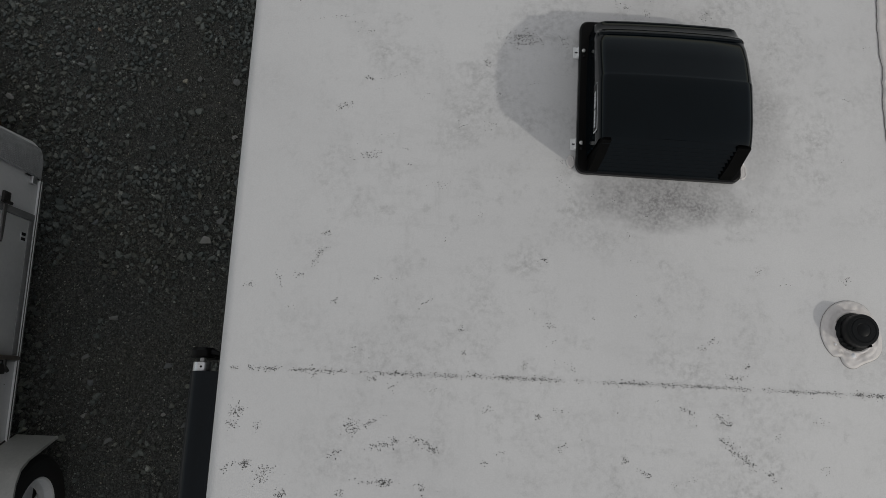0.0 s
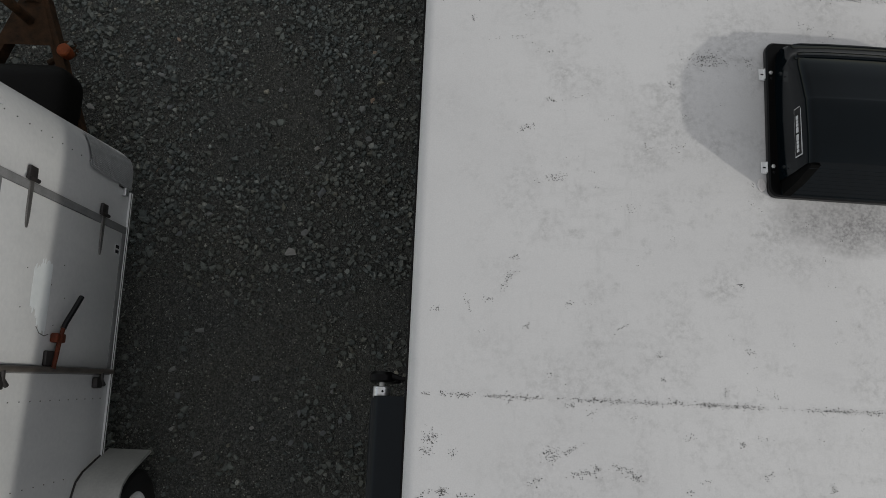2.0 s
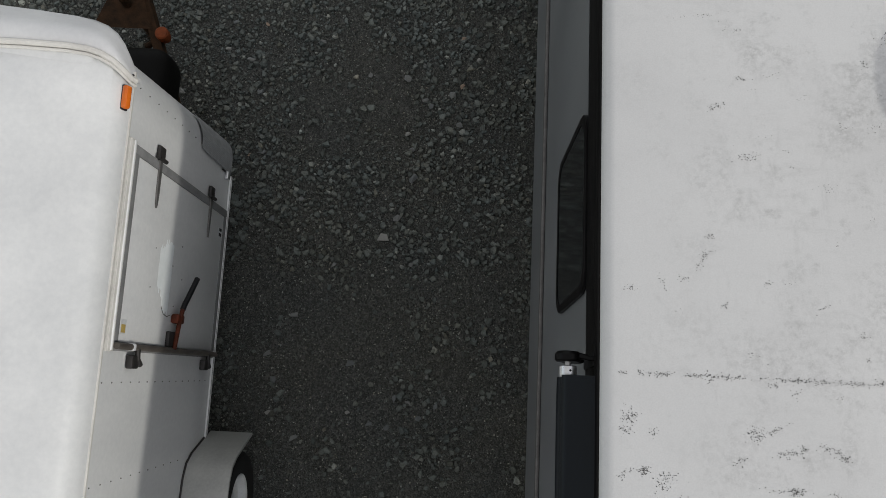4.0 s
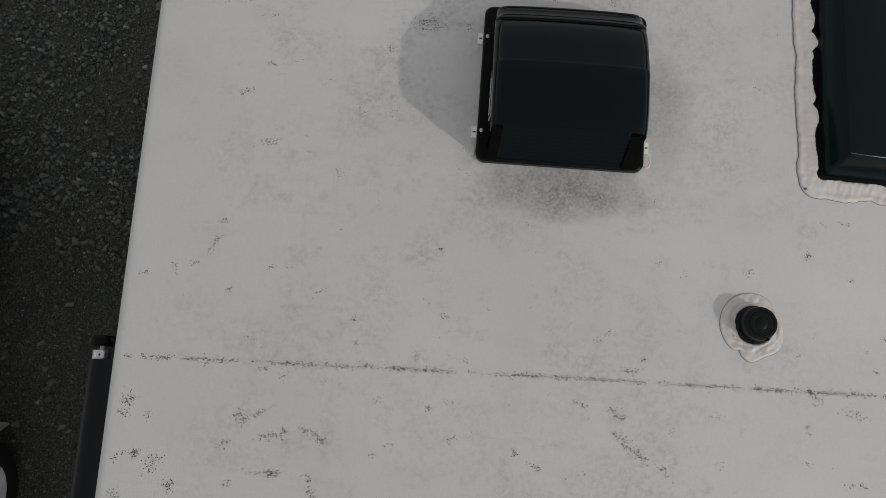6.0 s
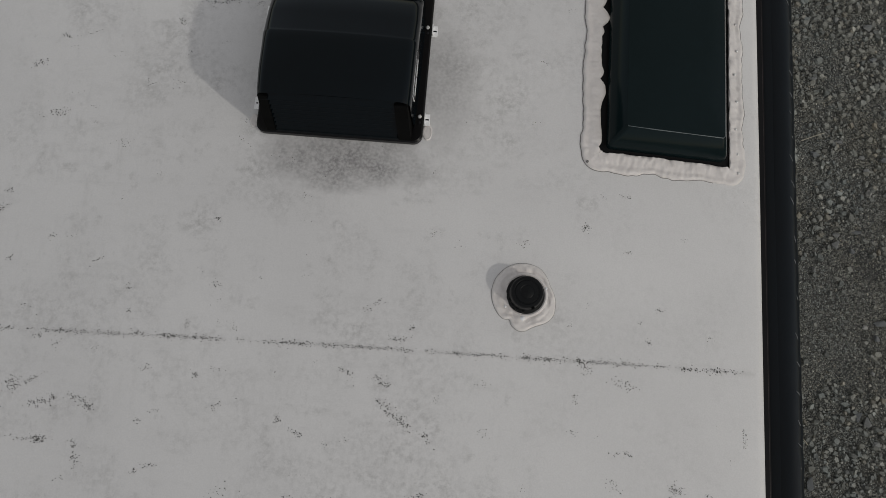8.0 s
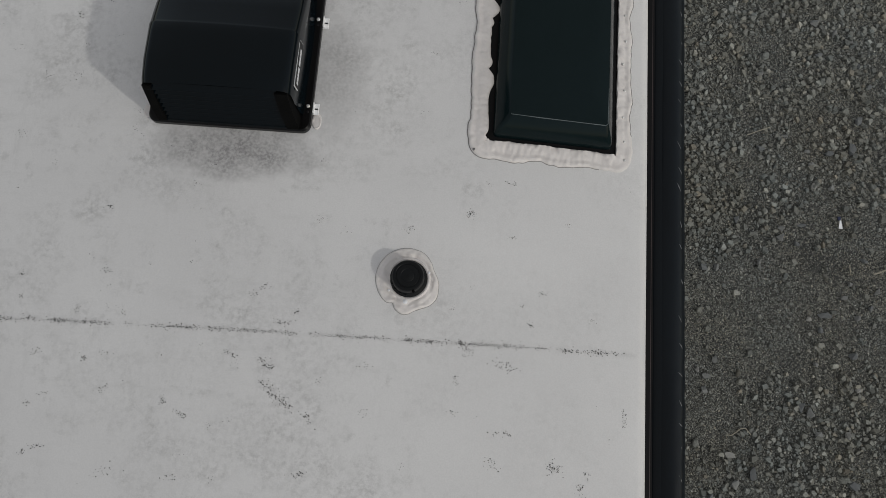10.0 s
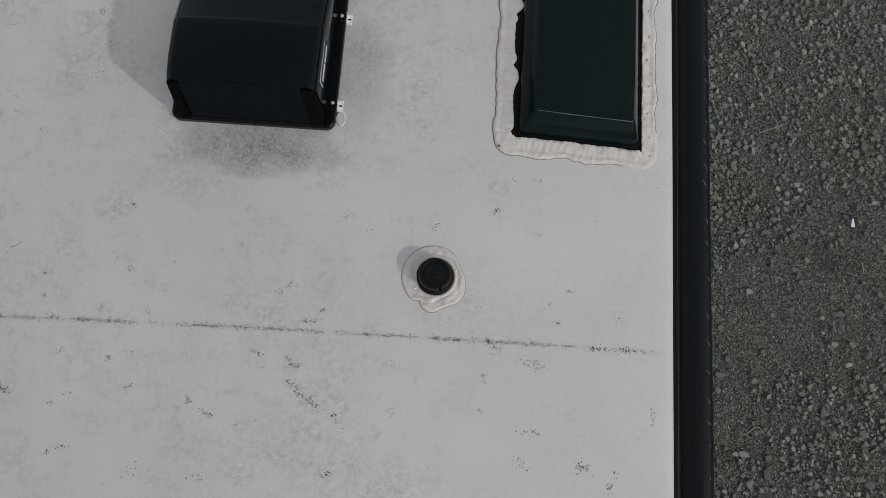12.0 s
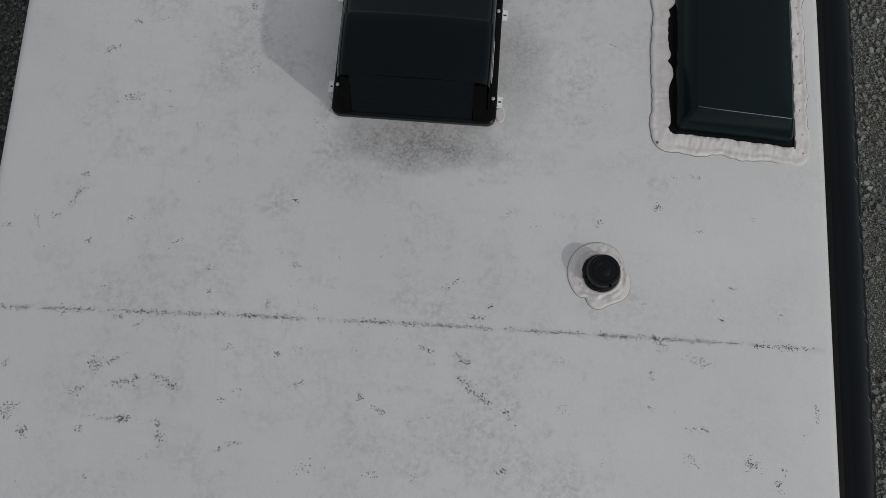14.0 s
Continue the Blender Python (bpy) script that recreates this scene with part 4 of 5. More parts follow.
# ---- vent cover ----
def vent_cover():
    ob = thing("roof_vent_cover", "glossy black plastic vent hood bracketed to the trailer roof", "vent cover")
    cx, x0, x1, y0, y1 = 1.285, 1.053, 1.533, 0.602, 1.086
    zb = 2.700

    ring = lambda s, z: [(u, v, z) for u, v in rounded(x0 + s, x1 - s, y0 + s, y1 - s, 0.026)]
    part("flange", loft([ring(0.002, zb - 0.008), ring(0.0, zb - 0.002), ring(0.0, zb + 0.014), ring(0.004, zb + 0.018), ring(0.028, zb + 0.018), ring(0.030, zb + 0.010), ring(0.04, zb + 0.008)]), M_FLANGE, ob, "black mounting flange")
    # hood: height and half width along its length, from the louvred end to the sloping front
    stations = [(0.648, 0.196, 0.214), (0.665, 0.203, 0.215), (0.72, 0.209, 0.217), (0.80, 0.2065, 0.218), (0.826, 0.2045, 0.219), (0.831, 0.2020, 0.219), (0.838, 0.1985, 0.219), (0.90, 0.181, 0.219), (0.95, 0.160, 0.219), (0.970, 0.149, 0.218), (0.978, 0.143, 0.218), (0.985, 0.145, 0.218), (0.993, 0.140, 0.217), (1.000, 0.126, 0.216), (1.010, 0.114, 0.216), (1.030, 0.100, 0.214), (1.041, 0.094, 0.213), (1.049, 0.072, 0.212), (1.056, 0.040, 0.209), (1.060, 0.020, 0.203)]
    rings = []
    for y, h, w in stations:
        h *= 0.915
        r = min(0.032, h * 0.5)
        top = w - 0.006 * h / 0.2
        pts = [(-w, 0.0), (-w + 0.004, h * 0.25), (-w + 0.007 * h / 0.2, h * 0.55)]
        for k in range(6):
            a = radians(180 - 12 - 68 * k / 5)
            pts.append((-top + r + r * math.cos(a), h - r + r * math.sin(a)))
        pts += [(-top * 0.5, h + 0.005), (0, h + 0.007)]
        pts += [(-u, v) for u, v in reversed(pts[:-1])]
        rings.append([(cx + 0.010 + u, y, zb + 0.012 + v) for u, v in pts])
    part("hood", loft(rings, False, False), M_HOOD, ob, "glossy black hood shell", 28)
    # moulded ribs across the front of the shell
    for y, h, w in ((0.9855, 0.145, 0.218), (1.0415, 0.094, 0.213)):
        h, r = h * 0.915, min(0.032, h * 0.4575)
        top = w - 0.006 * h / 0.2
        line = [(-top + r * 0.45, h - r * 0.16), (-top + r, h), (-top * 0.5, h + 0.005), (0, h + 0.007), (top * 0.5, h + 0.005), (top - r, h), (top - r * 0.45, h - r * 0.16)]
        part("moulded_rib", tube([(cx + 0.010 + u, y, zb + 0.0125 + v) for u, v in line], [0.001] + [0.0026] * 5 + [0.001], 10), M_RIB, ob)
    # rear: leaning cheeks at both ends and the louvres between them
    for s in (-1, 1):
        e = cx + 0.010 + s * 0.208
        prof = [(0.655, 0.0), (0.655, 0.165), (0.640, 0.174), (0.617, 0.09), (0.605, 0.0)]
        bm = loft([[(e + s * o - s * 0.008 * v / 0.2, y, zb + 0.012 + v) for y, v in prof] for o in (-0.036 if s > 0 else -0.025, 0.0)])
        part("cheek", bm, M_UNDER, ob, "matt black end cheek", 25)
    for k in range(8):
        f = k / 7
        y, z = 0.617 + 0.026 * f, zb + 0.024 + 0.146 * f
        bm = loft([[(x, y + 0.012, z + 0.009), (x, y + 0.011, z + 0.0115), (x, y - 0.006, z + 0.002), (x, y - 0.005, z - 0.001)] for x in (cx - 0.190, cx + 0.178)])
        slat = part("louvre", bm, M_HOOD, ob, "", 0)
        part("louvre_lip", tube([(cx - 0.190, y - 0.0062, z + 0.001), (cx + 0.178, y - 0.0062, z + 0.001)], 0.0013, 8), M_HOOD, slat)
    part("louvre_backing", loft([[(cx + s * 0.19, 0.623, zb + 0.012), (cx + s * 0.19, 0.648, zb + 0.172), (cx + s * 0.19, 0.668, zb + 0.178), (cx + s * 0.19, 0.640, zb + 0.012)] for s in (-1, 1)]), M_UNDER, ob)
    part("rear_lip", box(cx - 0.20, cx + 0.20, 0.606, 0.624, zb + 0.012, zb + 0.022, 0.004), M_HOOD, ob)
    # labels on both flanks: pale bars on a dark plate
    for s in (-1, 1):
        a, b = Vector((cx + 0.010 + s * 0.2125, 0, zb + 0.012 + 0.114)), Vector((cx + 0.010 + s * 0.2096, 0, zb + 0.012 + 0.148))
        out = Vector((s, 0, 0.12)).normalized() * 0.0025

        def strip(y0, y1, f0, f1, lift):
            p, q = a.lerp(b, f0), a.lerp(b, f1)
            v = [Vector((p.x, y0, p.z)), Vector((p.x, y1, p.z)), Vector((q.x, y1, q.z)), Vector((q.x, y0, q.z))]
            return loft([[k + out * (lift - 0.8) for k in v], [k + out * lift for k in v]])
        plate = part("label_plate", strip(0.680, 0.822, 0.0, 1.0, 1.0), M_LABEL, ob, "pale rectangular maker's label")
        part("label_face", strip(0.683, 0.819, 0.08, 0.92, 1.5), M_DARKLABEL, plate)
        for ya, yb in ((0.691, 0.701), (0.701, 0.715), (0.715, 0.725), (0.725, 0.744), (0.748, 0.766), (0.766, 0.776), (0.776, 0.785), (0.785, 0.799)):
            part("label_bar", strip(ya, yb - 0.002, 0.34, 0.66, 1.9), M_LABEL, plate)
    # four steel tabs with screws
    for x, y, s in ((1.046, 0.692, -1), (1.054, 0.986, -1), (1.516, 0.681, 1), (1.521, 0.962, 1)):
        edge = x0 if s < 0 else x1
        bm = box(min(edge - s * 0.004, edge + s * 0.017), max(edge - s * 0.004, edge + s * 0.017), y - 0.018, y + 0.018, roof_z(x, y) + 0.007, roof_z(x, y) + 0.010, 0.001, 1)
        box(min(edge + s * 0.001, edge + s * 0.004), max(edge + s * 0.001, edge + s * 0.004), y - 0.016, y + 0.016, roof_z(x, y) + 0.005, zb + 0.012, 0.0, 1, bm)
        tab = part("bracket", bm, M_ZINC, ob, "bright zinc mounting bracket")
        part("slot", box(edge + s * 0.008 - 0.004, edge + s * 0.008 + 0.006, y - 0.002, y + 0.002, roof_z(x, y) + 0.0098, roof_z(x, y) + 0.0108), M_DARKLABEL, tab)
        sx = edge - s * 0.012
        part("screw", lathe([(0.0060, 0.0), (0.0060, 0.004), (0.0042, 0.006), (0.002, 0.0065)], Matrix.Translation((sx, y, zb + 0.017)), 6, True), M_STEEL, ob, "bright steel screw")
        part("washer", lathe([(0.004, 0.0), (0.004, 0.003), (0.001, 0.004)], Matrix.Translation((sx + 0.001, y - 0.018, zb + 0.017)), 8, True), M_DARKLABEL, ob)
    rebase(ob, (cx, 0.842, 2.694), -1.6)


vent_cover()


def blob(name, outer, centre, height, parent, label, seed, inner=None, lumps=0.35, swirl=0.0):
    """A pat of sealant: an outline about a centre, domed and lumpy, lying on the roof."""
    n, rings = len(outer), []
    for f, h in ((1.0, 0.0), (0.985, 0.55), (0.95, 0.85), (0.91, 0.95), (0.87, 1.0), (0.83, 1.0), (0.79, 1.0), (0.75, 1.0), (0.71, 1.0), (0.67, 1.03), (0.6, 1.05), (0.35, 1.0), (0.08, 0.95)):
        ring = []
        for k, (u, v) in enumerate(outer):
            x, y = centre[0] + (u - centre[0]) * f, centre[1] + (v - centre[1]) * f
            lump = 1 + lumps * (noise.noise((x * 60, y * 60, seed)) + 0.8 * noise.noise((f * 9, k * 0.12, seed))) if f < 0.98 else 1
            if swirl and f < 0.98:          # trowel ridges that wind round the middle
                d, t = math.hypot(x - centre[0], y - centre[1]), math.atan2(y - centre[1], x - centre[0])
                lump += 0.13 * math.exp(-((d - swirl - 0.004 * math.sin(t * 2 + 1)) / 0.0035) ** 2) - 0.12 * math.exp(-((d - swirl + 0.009) / 0.004) ** 2) + 0.08 * math.sin(d * 700 + t * 1.5)
            ring.append((x, y, roof_z(x, y) - 0.001 + height * h * lump + 0.0012))
        rings.append(ring)
    return part(name, loft(rings), M_PUTTY, parent, label, 60)


for i, (x, y, a, b) in enumerate(((1.034, 0.648, 0.012, 0.020), (1.540, 0.640, 0.014, 0.026))):
    pat = blob("sealant_pat", [(x + a * math.cos(t) * (1 + 0.2 * wobble(t, i)), y + b * math.sin(t)) for t in np.linspace(0, 2 * math.pi, 24, endpoint=False)], (x, y), 0.004, None, "", 5 + i)
    tagged(pat, "small pat of white sealant beside the vent cover", "sealant", "sealant pats at the vent cover")


# ---- plumbing vent ----
def plumbing_vent():
    ob = thing("plumbing_vent", "black plastic plumbing vent cap in a pale sealant collar", "roof vent")
    cx, cy = 1.840, 0.178
    z = roof_z(cx, cy)
    outline = []
    dip = lambda t, at, wide: math.exp(-((math.remainder(t - at, 2 * math.pi)) / wide) ** 2)
    for t in np.linspace(0, 2 * math.pi, 120, endpoint=False):
        r = 0.0900 + 0.0045 * math.cos(t - 3.02) - 0.009 * dip(t, 0.44, 0.35) - 0.009 * dip(t, 4.17, 0.10) + 0.013 * dip(t, 4.62, 0.28) + 0.012 * dip(t, 5.6, 0.45) + 0.0012 * wobble(t * 3, 3)
        outline.append((cx + r * math.cos(t), cy + r * math.sin(t)))
    dirt = [(cx + (u - cx) * 1.009, cy + (v - cy) * 1.009) for u, v in outline]
    bm = loft([[(u, v, roof_z(u, v) + 0.0012) for u, v in dirt], [(u, v, roof_z(u, v) + 0.0022) for u, v in outline]], True, False)
    part("dirt_line", bm, M_DIRTLINE, ob, "dark dirt line round the sealant")
    blob("sealant_collar", outline, (cx, cy), 0.007, ob, "pale lumpy sealant collar", 2, lumps=0.55, swirl=0.075)
    for dx, dy, r in ((-0.006, -0.066, 0.0068), (0.058, 0.02, 0.004), (-0.055, -0.036, 0.004)):
        part("screw_cover", lathe([(r, 0.0), (r, 0.003), (r * 0.6, 0.005), (r * 0.1, 0.0055)], Matrix.Translation((cx + dx, cy + dy, z + 0.0078)), 14, True), M_LITTER, ob, "pale screw head")
    m = Matrix.Translation((cx, cy, z))
    part("skirt", lathe([(0.0545, 0.004), (0.0540, 0.012), (0.0500, 0.017), (0.046, 0.022)], m, 40, True), M_PIPE, ob, "black base skirt")
    part("sealant_ring", lathe([(0.0640, 0.004), (0.0615, 0.0105), (0.0580, 0.0115), (0.0540, 0.010), (0.0505, 0.005)], m, 40), M_PUTTY, ob, "pale sealant ring round the base")
    part("cap", lathe([(0.0440, 0.018), (0.0458, 0.022), (0.0458, 0.052), (0.0448, 0.058), (0.0425, 0.0615), (0.036, 0.0622), (0.0345, 0.0610), (0.0325, 0.0610), (0.031, 0.0628), (0.020, 0.0632), (0.0185, 0.0622), (0.017, 0.0632), (0.001, 0.0636)], m, 40), M_PIPE, ob, "black domed cap")
    for k in range(4):
        a = 3.5 + k * 0.36
        part("drip_tab", box(cx + 0.048 * math.cos(a) - 0.004, cx + 0.048 * math.cos(a) + 0.004, cy + 0.048 * math.sin(a) - 0.004, cy + 0.048 * math.sin(a) + 0.004, z + 0.006, z + 0.024, 0.0015, 1), M_PIPE, ob)
    part("drain_slot", box(cx + 0.014, cx + 0.021, cy - 0.0465, cy - 0.039, z + 0.042, z + 0.0625, 0.002, 1), M_UNDER, ob)
    rebase(ob, (cx, cy, z))


plumbing_vent()


# ---- skylight ----
def skylight():
    ob = thing("skylight", "smoked dark acrylic skylight dome sealed with lumpy pale sealant", "skylight")
    x0, x1, y0, y1 = 2.046, 2.462, 0.604, 1.330
    zb = 2.616
    tilt = lambda x: -0.15 * (x - 2.25)
    ring = lambda s, z, r: [(u, v, z + tilt(u)) for u, v in rounded(x0 + s, x1 - s, y0 + s, y1 - s, r)]
    part("frame", loft([ring(0.0, zb - 0.012, 0.012), ring(0.0, zb + 0.002, 0.012), ring(0.012, zb + 0.003, 0.010), ring(0.032, zb + 0.003, 0.010), ring(0.036, zb + 0.006, 0.010)]), M_FLANGE, ob, "black frame under the dome")
    cup = lambda s, z, r: [(u, v, z + tilt(u)) for u, v in rounded(x0 + s, x1 - s * 0.6, y0 + s - 0.006, y1 - s, r)]
    dome = part("dome", loft([cup(0.030, zb + 0.003, 0.012), cup(0.031, zb + 0.022, 0.012), cup(0.036, zb + 0.036, 0.014), cup(0.070, zb + 0.082, 0.012), cup(0.074, zb + 0.0855, 0.012), cup(0.080, zb + 0.0862, 0.012), cup(0.10, zb + 0.0888, 0.02), cup(0.13, zb + 0.0918, 0.02), cup(0.17, zb + 0.0940, 0.02)]), M_DOME, ob, "dark green-black smoked dome", 22)
    dome.visible_shadow = False         # the tinted acrylic lets daylight through
    e = 0.0755
    y_in = y0 + e - 0.006
    rim = [(x0 + e, y_in + 0.004), (x0 + e + 0.003, y_in + 0.001), (x0 + 0.16, y_in), (x0 + 0.26, y_in), (x1 - e * 0.6 - 0.006, y_in), (x1 - e * 0.6, y_in + 0.006), (x1 - e * 0.6 + 0.001, y_in + 0.12)]
    # thin pale tube that paints the highlight along the front and right edge
    part("edge_highlight", tube([(u, v, zb + 0.0852 + tilt(u)) for u, v in rim], [0.0005, 0.0011, 0.0016, 0.0013, 0.0016, 0.0015, 0.0007], 8), M_EDGEGLINT, ob, "pale line painting the highlight on the dome's edge")
    # sealant border: one lumpy bead all round, scalloped where it laps onto the frame
    def walk_round(m, r, step):
        pts = rounded(x0 + m, x1 - m, y0 + m, y1 - m, r, 10)
        out = []
        for k, p in enumerate(pts):
            p, q = Vector(p[:2]), Vector(pts[(k + 1) % len(pts)][:2])
            n = max(1, int((q - p).length / step))
            out += [p.lerp(q, j / n) for j in range(n)]
        return out
    line = walk_round(-0.004, 0.012, 0.004)
    mid = Vector(((x0 + x1) / 2, (y0 + y1) / 2))
    rings, rims = [], []
    for k, p in enumerate(line):
        t = (line[(k + 1) % len(line)] - line[k - 1]).normalized()
        side = Vector((-t.y, t.x))
        if side.dot(mid - p) < 0:
            side = -side
        left = max(side.x, 0.0)
        n1 = noise.noise((p.x * 17, p.y * 17, 1.5))
        n2 = noise.noise((p.x * 34, p.y * 34, 7.5))
        near_y = max(side.y, 0.0)
        wi = 0.006 + left * 0.004 + near_y * 0.009 + (0.002 + 0.034 * left) * abs(n1) + (0.001 + 0.003 * left + 0.002 * near_y) * n2
        wo = 0.041 + 0.009 * noise.noise((p.x * 14, p.y * 14, 3.5)) + 0.004 * noise.noise((p.x * 45, p.y * 45, 9.5))
        ring = []
        for q, h in ((-wo, 0.0), (-wo * 0.97, 0.0034), (-wo * 0.86, 0.0062), (-wo * 0.70, 0.0070), (-wo * 0.55, 0.0050), (-wo * 0.40, 0.0066), (-wo * 0.2, 0.0090), (0.0, 0.0095), (wi * 0.5, 0.0105), (wi * 0.9, 0.0095), (wi, 0.005), (wi, -0.004)):
            x, y = p.x + side.x * q, p.y + side.y * q
            lump = 1 + 0.5 * noise.noise((x * 30, y * 30, 1)) + 0.45 * noise.noise((x * 90, y * 90, 2))
            ring.append((x, y, roof_z(x, y) + 0.0012 + h * (lump if h > 0 else 1)))
        rings.append(ring)
        rims.append([(p.x - side.x * w, p.y - side.y * w, roof_z(p.x, p.y) + 0.0017 - 0.13 * abs(w) * side.x * (1 if p.x < 2.3 else 0)) for w in (wo + 0.0018, wo - 0.001)])
    part("sealant_bead", loft(rings + rings[:1], True, False), M_PUTTY, ob, "pale lumpy lap sealant", 60)
    rims = [[(u, v, roof_z(u, v) + 0.0017) for u, v, z in pair] for pair in rims]
    part("dirt_line", loft(rims + rims[:1], False, False), M_DIRTLINE, ob, "dark dirt line along the sealant")
    for x, y in ((2.020, 0.581), (2.486, 0.66), (2.480, 0.74), (2.484, 0.83), (2.478, 0.92), (2.486, 1.0), (2.482, 1.09), (2.488, 0.60)):
        part("screw_head", lathe([(0.0040, 0.0), (0.0040, 0.003), (0.0025, 0.0045), (0.0005, 0.005)], Matrix.Translation((x, y, roof_z(x, y) + 0.0072)), 10, True), M_STEEL if x > 2.1 else M_HINGE, ob, "small screw head in the sealant")
    rebase(ob, (2.249, 0.967, 2.60), -1.1)


skylight()


# ---- awnings ----
def side_awning():
    ob = thing("rolled_awning", "rolled black vinyl awning along the trailer's side", "awning")
    ys = np.concatenate([np.arange(ROOF_Y0 + 0.3, ROOF_Y1 - 0.3, 0.02)])
    rings = []
    for y in ys:
        x, ring = right_x(y) + 0.078, []
        for k in range(24):
            a = 2 * math.pi * k / 24
            r = 0.051 + 0.0007 * wobble(y * 5 + a, 2) + 0.0010 * math.sin(y * 70 + 3 * noise.noise((y * 9, 1, 1))) * max(math.cos(a - 0.3), 0) ** 3
            fold = noise.noise((y * 7, a * 1.6 + y * 2.5, 4))
            r += 0.0014 * max(0.0, 1 - abs(fold) * 9) * max(math.cos(a - 0.9), 0)
            ring.append((x + r * math.cos(a), y, 2.487 + r * math.sin(a)))
        rings.append(ring)
    part("awning_roll", loft(rings), M_VINYL, ob, "wrinkled black vinyl roll", 60)
    rnd, y = random.Random(4), -1.3
    while y < 2.9:                      # creases that slant round the outer side, their sun glints painted pale
        y += rnd.uniform(0.055, 0.125)
        a0, span, lean, r = rnd.uniform(0.78, 0.98), rnd.uniform(0.16, 0.34), rnd.uniform(0.010, 0.026), 0.0507
        crease = [(right_x(y) + 0.078 + r * math.cos(a0 + span * q), y + lean * q, 2.487 + r * math.sin(a0 + span * q)) for q in (0, 0.25, 0.5, 0.75, 1)]
        part("crease", tube(crease, [0.0005, 0.0014, 0.0018, 0.0014, 0.0005], 6), M_CREASEGLINT, ob, "crease with its sun glint painted pale")
    def rail(name, x_in, x_out, z0, z1, mat, label=""):
        part(name, loft([[(right_x(y) + x_in, y, z0), (right_x(y) + x_in, y, z1), (right_x(y) + x_out, y, z1 - 0.001), (right_x(y) + x_out, y, z0)] for y in (ROOF_Y0, 0.0, ROOF_Y1)]), mat, ob, label)
    rail("awning_rail", -0.010, 0.010, 2.49, 2.548, M_TRIM, "black awning rail")
    rail("rail_bead", 0.010, 0.0135, 2.49, 2.541, M_BEAD)
    rail("rail_groove", 0.0135, 0.022, 2.49, 2.530, M_TRIM)
    part("fabric_tail", loft([[(right_x(y) + 0.018, y, 2.515), (right_x(y) + 0.045, y, 2.528), (right_x(y) + 0.060, y, 2.530), (right_x(y) + 0.060, y, 2.525), (right_x(y) + 0.020, y, 2.505)] for y in (ROOF_Y0 + 0.3, 0.0, ROOF_Y1 - 0.3)]), M_VINYL, ob)


side_awning()


def slide_awning():
    ob = thing("slide_topper", "black rolled slide-out topper with an aluminium end on its roller", "awning")
    x, z, end = -0.046, 2.462, 0.008
    rings = []
    for y in np.arange(-3.0, end + 0.001, 0.03):
        prof = []
        for k in range(22):
            a = 2 * math.pi * k / 22
            r = 0.040 + 0.0012 * wobble(y * 4 + a, 6)
            px, pz = x + r * math.cos(a), z + r * math.sin(a)
            prof.append((px, y, pz))
        rings.append(prof)
    part("fabric_roll", loft(rings), M_VINYL, ob, "black fabric roll", 60)
    part("cover_flap", loft([[(left_x(y) - 0.006, y, 2.520), (left_x(y) - 0.03, y, 2.512), (x + 0.01, y, z + 0.046), (x - 0.012, y, z + 0.0455), (x - 0.030, y, z + 0.034), (x - 0.030, y, z + 0.030), (x, y, z + 0.041), (left_x(y) - 0.03, y, 2.505), (left_x(y) - 0.006, y, 2.512)] for y in (-3.0, -1.5, end - 0.001)]), M_VINYL, ob, "black fabric flap from the rail", 60)
    my = Matrix.Translation((x - 0.008, end, z + 0.004)) @ Matrix.Rotation(radians(-90), 4, 'X')
    part("roller_end", lathe([(0.024, -0.01), (0.027, 0.0), (0.027, 0.026), (0.025, 0.028), (0.012, 0.028)], my, 28), M_ALU, ob, "bright aluminium roller end")
    part("pin_hole", lathe([(0.0035, 0.0), (0.0035, 0.001)], Matrix.Translation((x - 0.004, end + 0.013, z + 0.0305)), 10, True), M_UNDER, ob)
    part("spindle", lathe([(0.009, 0.026), (0.009, 0.045), (0.012, 0.047)], my, 14, True), M_STEEL, ob, "bright steel spindle")
    part("end_bracket", lathe([(0.034, 0.040), (0.040, 0.045), (0.040, 0.062), (0.033, 0.071), (0.010, 0.074)], my, 24, True), M_FLANGE, ob, "black round end bracket")
    part("lock_lever", tube([(x + 0.01, end + 0.060, z + 0.012), (x + 0.035, end + 0.056, z + 0.026), (x + 0.055, end + 0.050, z + 0.03), (x + 0.068, end + 0.052, z + 0.03)], [0.012, 0.009, 0.007, 0.008], 10), M_FLANGE, ob, "black lock lever")
    part("bracket_arm", box(x - 0.016, x + 0.046, end + 0.040, end + 0.058, 2.385, z - 0.020, 0.006), M_FLANGE, ob, "black bracket arm")
    part("wall_plate", box(left_x(0) - 0.004, left_x(0) + 0.014, end + 0.03, end + 0.075, 2.30, 2.47, 0.003), M_DARKLABEL, ob)


slide_awning()


